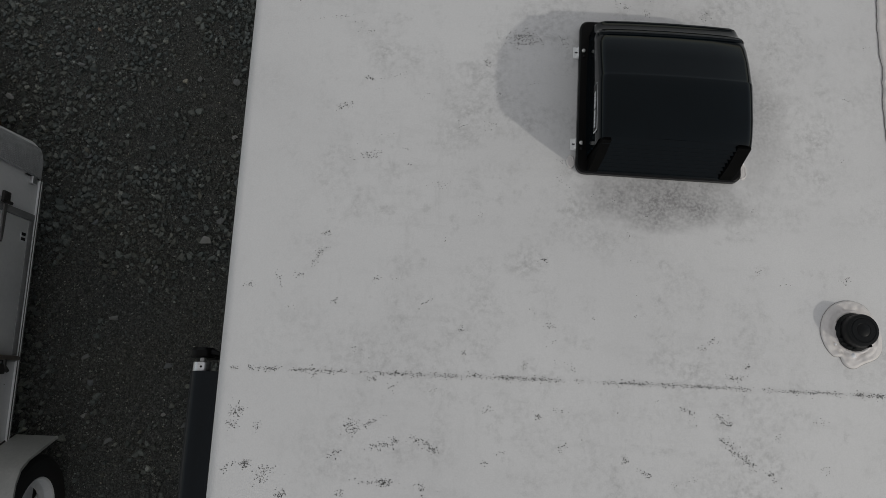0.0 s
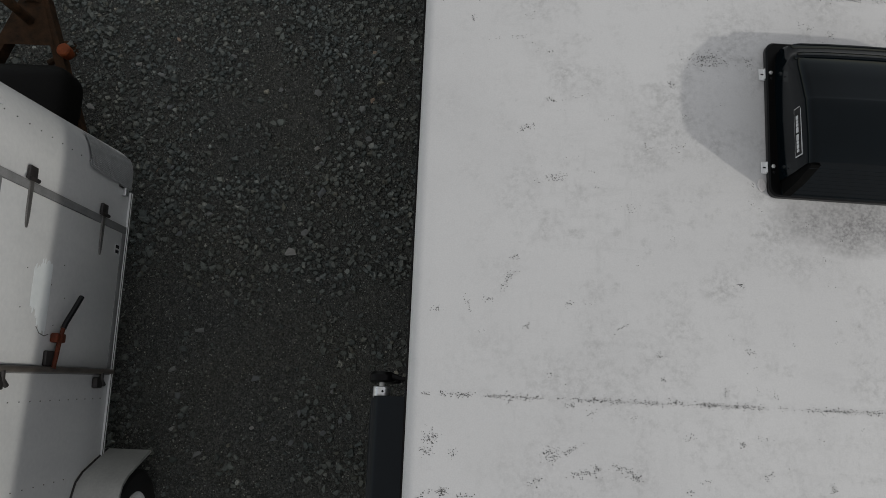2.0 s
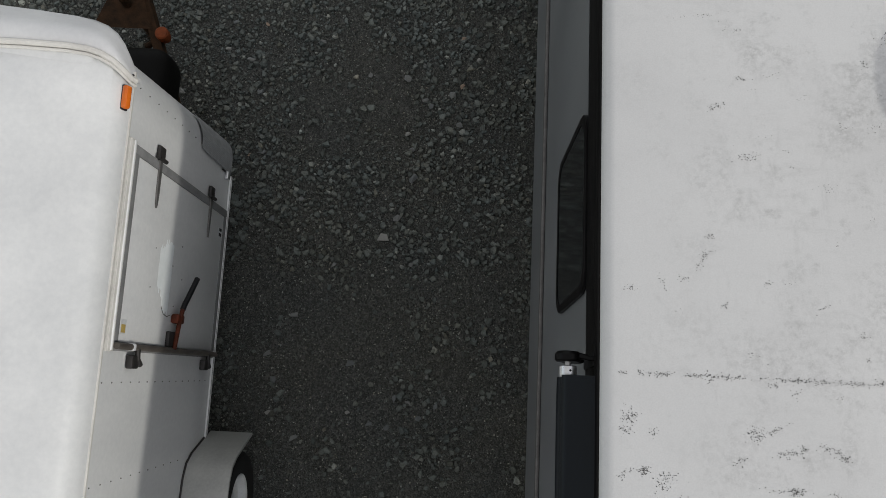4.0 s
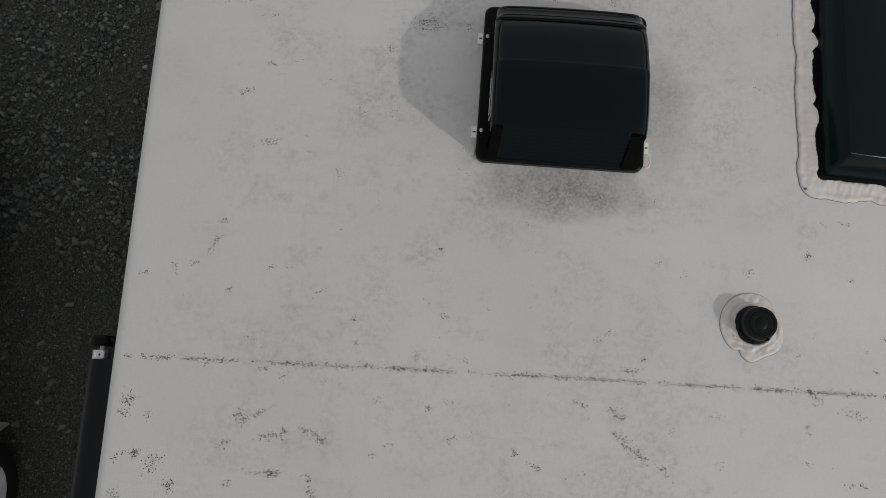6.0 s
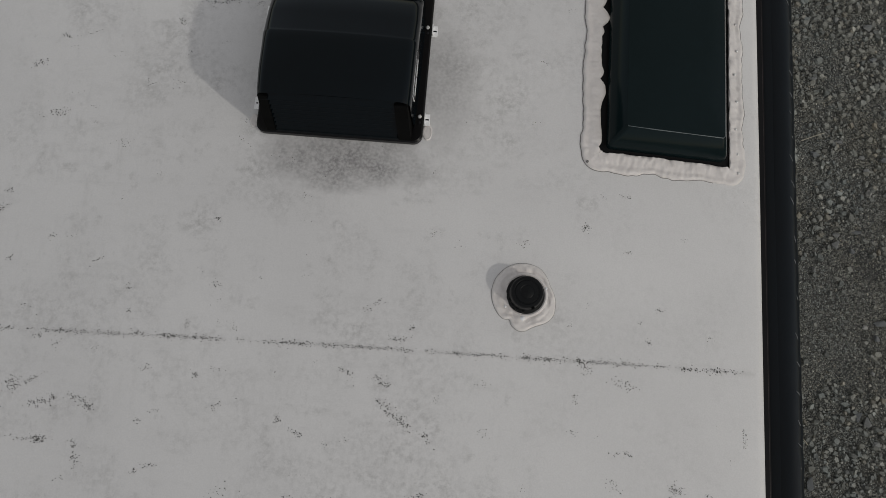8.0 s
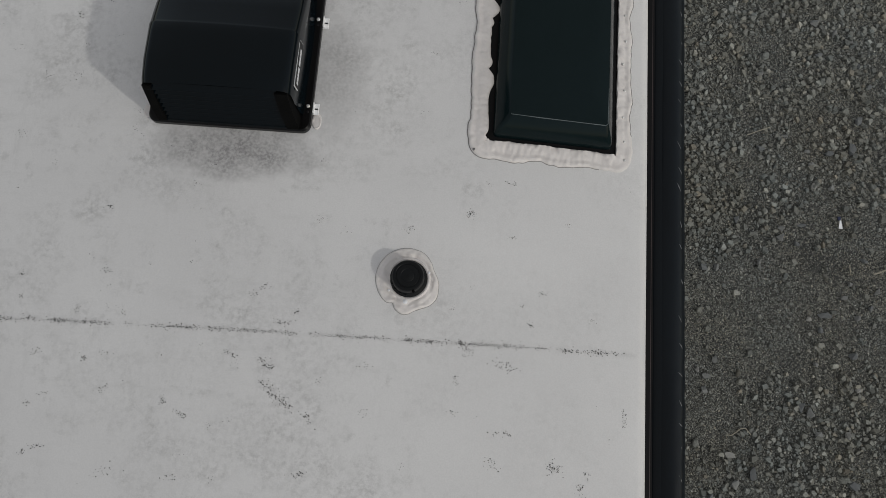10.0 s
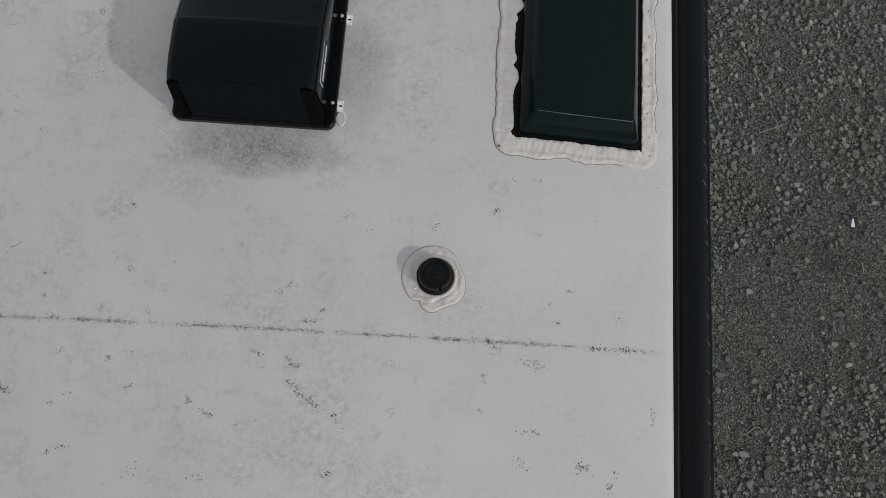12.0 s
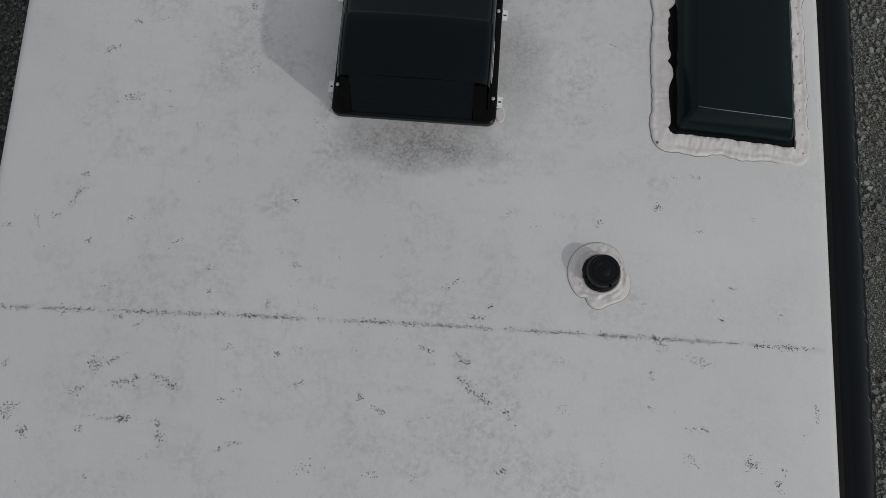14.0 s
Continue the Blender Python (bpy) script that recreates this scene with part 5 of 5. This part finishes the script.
# ---- cargo trailer, nose up on its jack ----
def cargo_trailer():
    ob = thing("cargo_trailer", "white aluminium cargo trailer with a barred side door, parked nose-up", "trailer", pose(-1.774, 0.5, 0.385, 3.0, 0, 0))
    width, top, corner, u0, u1 = 1.50, 1.43, 0.13, -2.75, 0.97

    def bow(u, w):
        """How far the nose has curved in at u, at the height w: tight at the sill, wide at the shoulder."""
        r = 0.16 + 0.18 * min(max(w / top, 0), 1)
        f = min(max((u - (u1 - r)) / r, 0), 0.999)
        return r * (1 - math.sqrt(1 - f * f))

    def section(u, drop):
        a, b, z1, r = bow(u, 0.0), bow(u, top), top + corner - drop, corner
        pts = [(-a, 0.0), (-b, z1 - r)]
        pts += [(-b - r + r * math.cos(t), z1 - r + r * math.sin(t)) for t in np.linspace(0.2, math.pi / 2, 6)]
        pts += [(-width * 0.5 + 0.15, z1 + 0.02), (-width * 0.5 - 0.15, z1 + 0.02)]
        pts += [(-width + b + r - r * math.cos(t), z1 - r + r * math.sin(t)) for t in np.linspace(math.pi / 2, 0.2, 6)]
        pts += [(-width + b, z1 - r), (-width + a, 0.0)]
        return [(x, u, z) for x, z in pts]
    rings = [section(u, 0) for u in (u0, -1.5, -0.5, 0.3, 0.60)]
    for f in np.linspace(0.1, 1.0, 14):
        u = 0.63 + 0.34 * math.sin(f * 1.54)
        rings.append(section(u, 0.08 * max(0.0, (u - 0.82) / 0.15) ** 2.5))
    part("body", loft(rings), M_WHITE, ob, "white riveted aluminium skin", 25)
    part("underside", box(-width + 0.08, -0.08, u0 + 0.1, u1 - 0.1, -0.08, 0.004, 0.01), M_UNDER, ob)
    # roof cap and its moulding along the shoulder
    roof = []
    for u, k in ((u0, 0.0), (0.3, 0.0), (0.66, 0.0), (0.74, 0.003), (0.79, 0.02), (0.81, 0.05), (0.822, 0.09)):
        roof.append([(-0.045 - k, u, top + 0.097 - k * 0.6), (-0.09 - k * 0.8, u, top + 0.131 - k * 0.7), (-width * 0.35, u, top + 0.160 - k * 0.8), (-width * 0.65, u, top + 0.160 - k * 0.8), (-width + 0.09 + k * 0.8, u, top + 0.131 - k * 0.7), (-width + 0.045 + k, u, top + 0.097 - k * 0.6), (-width + 0.06 + k, u, top + 0.06 - k * 0.6), (-0.06 - k, u, top + 0.06 - k * 0.6)])
    part("roof_cap", loft(roof), M_WHITE, ob, "white painted roof cap", 50)
    part("shoulder_moulding", box(-0.012, 0.006, u0, 0.775, top - 0.006, top + 0.008, 0.003), M_CREAM, ob, "cream shoulder moulding")
    # bulging nose cap in front of the front moulding
    edge_u = lambda d: 0.740 + 0.088 * (1 - math.exp(-d / 0.07))
    edge_z = lambda d: top + 0.030 + 0.095 * (1 - math.exp(-d / 0.035)) + 0.030 * (1 - math.exp(-d / 0.3))
    ds = [-0.006, 0.0, 0.008, 0.02, 0.04, 0.07, 0.11, 0.16, 0.24, 0.40, 0.60, 0.75]
    cols = [(-d, max(d, 0.0)) for d in ds] + [(-width + d, max(d, 0.0)) for d in reversed(ds[:-1])]
    steps = (0.0, 0.08, 0.2, 0.35, 0.5, 0.65, 0.8, 0.9, 1.0)
    shell = []
    for x, d in cols:
        long = 0.022 + 0.113 * (1 - math.exp(-d / 0.035)) + 0.08 * d
        low = 0.040 * math.exp(-d / 0.012)
        row = [(x, edge_u(d) + long * f, edge_z(d) - low + 0.016 * math.sin(math.pi * min(f * 1.4, 1)) - min(0.07, 0.02 + d) * f ** 2.5) for f in steps]
        foot = edge_z(d) - low - 0.045 - min(d, 0.1) * 0.6
        row.append((x, edge_u(d) + long * 0.96, foot))
        row.append((x, edge_u(d) + 0.004, foot))
        shell.append(row)
    part("nose_cap", loft(shell), M_WHITETOP, ob, "white bulging nose cap", 50)
    bead = [(-d, edge_u(max(d, 0)) - 0.006, edge_z(max(d, 0)) + 0.004 - (0.025 if d < 0 else 0.0)) for d in (-0.010, 0.0, 0.01, 0.025, 0.05, 0.09, 0.14, 0.22, 0.40, 0.75)]
    part("front_moulding", tube(bead, 0.013, 10), M_CREAM, ob, "cream front moulding")
    part("moulding_lip", tube([(x, u - 0.021, z - 0.004) for x, u, z in bead], 0.007, 8), M_CREAM, ob)
    part("moulding_screw", lathe([(0.006, 0.0), (0.006, 0.004), (0.001, 0.006)], Matrix.Translation((0.006, 0.748, top + 0.030)), 10, True), M_DARKSTEEL, ob, "dark moulding screw")
    seat = Matrix.Translation((-0.010, 0.645, top + 0.052)) @ Matrix.Rotation(radians(-25), 4, 'Y')
    bm = box(-0.002, 0.026, -0.049, 0.049, -0.017, 0.017, 0.011, 4)
    bm.transform(seat)
    lamp = part("marker_lamp", bm, M_ORANGE, ob, "amber marker lamp")
    bm = box(-0.008, 0.005, -0.053, 0.053, -0.021, 0.013, 0.005)
    bm.transform(seat)
    part("lamp_base", bm, M_DARKLABEL, lamp)
    # bright sill angle
    part("sill", box(-0.02, 0.010, u0, 0.705, -0.022, 0.010, 0.003), M_SILL, ob, "weathered aluminium sill")
    part("sill_lip", box(0.002, 0.0135, u0, 0.700, 0.018, 0.023, 0.001, 1), M_ZINC, ob, "thin bright sill lip")
    part("sill_edge", box(0.004, 0.0125, u0, 0.700, -0.006, 0.000, 0.001, 1), M_ZINC, ob, "thin bright sill edge")
    # side door
    door = part("door", box(-0.004, 0.010, -0.335, 0.445, 0.050, 1.352, 0.004), M_WHITE, ob, "white side door")
    part("door_top_rail", box(-0.004, 0.016, -0.375, 0.50, 1.362, 1.415, 0.005), M_CREAM, ob, "cream rail over the door")
    part("rail_ridge", box(0.010, 0.022, -0.370, 0.495, 1.382, 1.394, 0.003), M_ZINC, ob, "white raised ridge")
    part("rail_step", box(0.002, 0.012, -0.375, 0.50, 1.4155, 1.4205, 0.001, 1), M_CREAM, ob)
    part("gasket", box(-0.003, 0.0135, 0.447, 0.487, 0.03, 1.362, 0.003), M_GASKET, ob, "grey hinge-side gasket")
    part("gasket", box(-0.003, 0.0120, -0.372, -0.337, 0.03, 1.362, 0.003), M_GASKET, ob, "grey latch-side gasket")
    part("gasket", box(-0.003, 0.0125, -0.335, 0.446, 1.318, 1.363, 0.003), M_GASKET, ob, "grey gasket over the door")
    part("gasket", box(-0.003, 0.0125, -0.335, 0.446, 0.030, 0.080, 0.003), M_GASKET, ob, "grey gasket under the door")
    for w in (1.095, 0.345):       # strap hinges
        strap = part("hinge", loft([[(0.012, u, w - h), (0.012, u, w + h), (0.019, u, w + h * 0.9), (0.019, u, w - h * 0.9)] for u, h in ((0.50, 0.017), (0.34, 0.014), (0.29, 0.009), (0.272, 0.003))]), M_HINGE, door, "weathered steel strap hinge")
        part("hinge_plate", box(0.004, 0.022, 0.495, 0.555, w - 0.034, w + 0.034, 0.006), M_DARKSTEEL, strap)
        part("hinge_pin", tube([(0.022, 0.495, w - 0.045), (0.022, 0.495, w + 0.05)], 0.010, 10), M_DARKSTEEL, strap)
    # locking bar with its keepers and lever
    bar = part("lock_bar", tube([(0.026, -0.352, 0.04), (0.026, -0.352, 1.36)], 0.0140, 12), M_BAR, door, "brown weathered lock bar")
    for w in (1.17, 0.20):
        part("keeper", box(0.004, 0.034, -0.442, -0.385, w - 0.035, w + 0.035, 0.006), M_DARKSTEEL, bar, "blackened keeper")
        part("cam_lug", tube([(0.03, -0.36, w - 0.02), (0.03, -0.40, w - 0.025), (0.03, -0.425, w - 0.06)], 0.012, 8), M_DARKSTEEL, bar)
    part("bar_clip", box(0.012, 0.042, -0.368, -0.336, 1.192, 1.222, 0.008), M_LABEL, bar, "pale bar clip")
    part("lever_plate", box(0.010, 0.030, -0.335, -0.262, 0.69, 0.80, 0.006), M_DARKSTEEL, bar, "blackened lever plate")
    lever = part("lever", tube([(0.036, -0.345, 0.735), (0.040, -0.28, 0.728), (0.045, -0.20, 0.722), (0.050, -0.150, 0.712)], 0.011, 10), M_RUSTRED, bar, "rusty red lever")
    part("lever_grip", tube([(0.050, -0.152, 0.713), (0.054, -0.125, 0.703), (0.058, -0.095, 0.683), (0.063, -0.05, 0.650), (0.070, 0.015, 0.605)], 0.0135, 10), M_DARKLABEL, lever, "black lever grip")
    part("lever_catch", box(0.012, 0.052, -0.222, -0.176, 0.672, 0.762, 0.010), M_RUSTRED, lever, "rusty lever catch")
    # stickers and marks on the skin
    st = part("sticker", box(0.0095, 0.0112, -0.302, -0.240, 1.255, 1.310), M_LABEL, door, "small pale sticker")
    part("sticker_mark", box(0.0105, 0.0118, -0.296, -0.262, 1.262, 1.303), M_YELLOW, st)
    st = part("sticker", box(0.0095, 0.0112, 0.310, 0.372, 0.092, 0.152), M_LABEL, door, "small white sticker with dark marks")
    for q in (0.318, 0.346):
        part("sticker_mark", box(0.0105, 0.0118, q, q + 0.018, 0.100, 0.144), M_DARKLABEL, st)
    rnd, heads, tails = random.Random(7), [], []
    for k in range(15):                 # brush strokes side by side, with ragged ends
        w, f = 0.812 + 0.0105 * k, k / 14
        a, b = -0.185 + 0.13 * f ** 1.4 + 0.05 * (rnd.random() - 0.5), 0.165 - 0.05 * f * f + 0.035 * (rnd.random() - 0.5)
        heads += [(b, w + 0.0012), (b - 0.006, w + 0.0092)]
        tails += [(a + 0.006, w + 0.0012), (a, w + 0.0092)]
    smear = heads + [(u, 0.970 + 0.004 * wobble(u * 30, 4)) for u in np.linspace(0.10, -0.03, 12)] + tails[::-1] + [(u, 0.808 + 0.004 * wobble(u * 30, 9)) for u in np.linspace(-0.16, 0.14, 22)]
    part("paint_smear", loft([[(x, u, w) for u, w in smear] for x in (0.0095, 0.0106)]), M_PATCH, door, "whitish brushed paint smear", 0)
    part("scratch", tube([(0.0105, -0.155, 0.895), (0.0105, -0.185, 0.86), (0.0105, -0.195, 0.81), (0.0105, -0.185, 0.775)], 0.0022, 6), M_HINGE, door, "grey curved scratch")
    # rivets
    me = bpy.data.meshes.new("rivet")
    bm = bmesh.new()
    bmesh.ops.create_icosphere(bm, subdivisions=1, radius=0.0038)
    bm.to_mesh(me)
    bm.free()
    me.materials.append(M_HINGE)
    for u, w0, w1, n in ((0.742, 0.16, 1.33, 13), (-0.50, 0.10, 1.40, 15), (-0.90, 0.42, 1.40, 11), (-1.70, 0.10, 1.40, 14)):
        for k in range(n):
            r = new("rivet", me)
            r.parent = ob
            w = w0 + (w1 - w0) * k / (n - 1)
            r.location = (0.001 - bow(u, w), u, w)
    for u, w in ((0.10, 1.03), (-0.08, 1.05), (0.16, 0.70), (-0.14, 0.74), (0.0, 0.66), (0.05, 0.80)):
        r = new("rivet", me)
        r.parent = door
        r.location = (0.010, u, w)
    # stone guard round the front corner, and the latch at its foot
    guard = []
    for w in np.linspace(0.0, 0.545, 14):
        ring = [(0.0045 - bow(u, w) * 0.98, u + 0.003 * (u > 0.86), w) for u in (0.715, 0.77, 0.80, 0.83, 0.86, 0.885, 0.905)]
        guard.append(ring)
    part("stone_guard", loft(guard, False, False), M_GUARD, ob, "grey embossed stone guard")
    part("guard_latch", box(0.0, 0.026, 0.660, 0.704, 0.080, 0.125, 0.004), M_ALU, ob, "bright guard latch")
    part("latch_strip", box(0.0, 0.010, 0.700, 0.708, 0.02, 0.17, 0.002), M_DARKSTEEL, ob)
    # fender and wheels, one each side
    prof = [(-0.785, -0.075), (-0.885, 0.215), (-0.93, 0.285), (-1.00, 0.318), (-1.10, 0.330), (-1.31, 0.338), (-1.41, 0.328), (-1.48, 0.295), (-1.53, 0.225), (-1.63, -0.06)]
    inner = [(u + (0.012 if u > -1.2 else -0.012) * -1, w - 0.014) for u, w in prof]
    for side in (1, -1):
        base = 0.0 if side > 0 else -width
        ring = prof + inner[::-1]
        part("fender", loft([[(base + side * x, u, w) for u, w in ring] for x in (-0.01, 0.243, 0.250)], True, True), M_FENDER, ob, "grey painted fender", 75)
        part("fender_seam", tube([(base + side * 0.004, u, w + 0.004) for u, w in prof], 0.006, 6), M_DARKSTEEL, ob)
        wheel(ob, base + side * 0.145, -1.208, 0.012, 0.330, 0.19, side, M_RIM)
    part("axle", tube([(-width - 0.1, -1.208, 0.012), (0.1, -1.208, 0.012)], 0.03, 12), M_DARKSTEEL, ob)
    # rusty drawbar
    for s in (-1, 1):
        a, b = Vector((-width / 2 + s * 0.50, 0.75, -0.06)), Vector((-width / 2 + s * 0.05, 1.95, -0.06))
        side = Vector(((b - a).y, -(b - a).x, 0)).normalized() * 0.028
        up = Vector((0, 0, 0.045))
        part("drawbar_rail", loft([[p + side + up, p - side + up, p - side - up, p + side - up] for p in (a, b)]), M_RUST, ob, "rusty steel drawbar rail")
    part("drawbar_plate", loft([[(-width / 2 + s, u, z) for s in (-h, h)] for u, h, z in ((1.62, 0.17, -0.008), (1.96, 0.05, -0.008))], False, False), M_RUST, ob, "rusty gusset plate")
    part("cross_bar", box(-width / 2 - 0.28, -width / 2 + 0.28, 1.38, 1.44, -0.10, -0.02, 0.006), M_RUST, ob, "rusty cross bar")
    part("coupler", loft([[(-width / 2 + h * c, u, -0.03 + z * s) for c, s in ((-1, -1), (-1, 0.4), (-0.5, 1), (0.5, 1), (1, 0.4), (1, -1))] for u, h, z in ((1.90, 0.055, 0.05), (2.05, 0.05, 0.055), (2.14, 0.06, 0.06), (2.20, 0.045, 0.05), (2.22, 0.02, 0.03))]), M_RUST, ob, "rusty ball coupler")
    jack = part("jack_post", tube([(-width / 2, 1.78, -0.47), (-width / 2, 1.78, 0.30)], 0.030, 14), M_RUST, ob, "rusty jack post")
    part("jack_foot", lathe([(0.085, -0.50), (0.085, -0.48), (0.03, -0.47)], Matrix.Translation((-width / 2, 1.78, 0.0)), 20, True), M_RUST, jack)
    part("jack_crank", tube([(-width / 2, 1.78, 0.29), (-width / 2 + 0.05, 1.80, 0.30), (-width / 2 + 0.05, 1.94, 0.30)], 0.009, 8), M_RUST, jack)
    bm = box(-1.12, -0.37, 0.985, 1.43, -0.10, 0.22, 0.10, 4)
    part("tongue_box", bm, M_TARP, ob, "black covered box on the drawbar")
    part("reflector_knob", lathe([(0.010, -0.06), (0.036, -0.055), (0.042, -0.02), (0.042, 0.02), (0.034, 0.028), (0.01, 0.031)], Matrix.Translation((-0.505, 1.585, 0.0)), 16, True), M_KNOB, ob, "rust-orange round knob")
    part("knob_stem", tube([(-0.505, 1.585, -0.03), (-0.62, 1.52, -0.05)], 0.02, 8), M_RUST, ob)


cargo_trailer()


# ---- litter ----
def litter():
    x, y = 4.463, 1.122
    a = part("paper_scrap", loft([[(x - 0.012, y - 0.022, 0.030), (x + 0.016, y - 0.024, 0.026), (x + 0.006, y + 0.03, 0.034), (x - 0.004, y + 0.03, 0.036)], [(x - 0.012, y - 0.022, 0.026), (x + 0.016, y - 0.024, 0.022), (x + 0.006, y + 0.03, 0.030), (x - 0.004, y + 0.03, 0.032)]]), M_LITTER, smooth=0)
    tagged(a, "small white folded scrap lying on the gravel", "litter")
    b = part("plastic_scrap", box(x - 0.016, x + 0.004, y + 0.032, y + 0.056, 0.024, 0.036, 0.003), M_BLUE)
    tagged(b, "small dark blue plastic scrap on the gravel", "litter")
    for pts, name, label, r, mat in (([(3.885, 1.713, 0.030), (3.96, 1.744, 0.031), (4.038, 1.774, 0.032)], "straw_stalk", "pale dry straw stalk lying on the gravel", 0.0032, M_STRAW),
                                     ([(4.507, 0.864, 0.024), (4.509, 0.83, 0.026), (4.511, 0.797, 0.024)], "twig", "short straight dry twig lying on the gravel", 0.004, M_STRAW),
                                     ([(3.690, -0.232, 0.026), (3.715, -0.235, 0.030), (3.745, -0.215, 0.030), (3.775, -0.192, 0.030), (3.805, -0.190, 0.030), (3.822, -0.210, 0.028), (3.836, -0.228, 0.026)], "straw_stalk", "pale winding straw stalk lying on the gravel", 0.0032, M_STRAW),
                                     ([(4.66, 0.811, 0.020), (4.70, 0.822, 0.026), (4.735, 0.839, 0.022)], "twig", "thin curved dry twig lying on the gravel", 0.005, M_STRAW)):
        tagged(part(name, tube(pts, r, 6), mat), label, "twig")


litter()
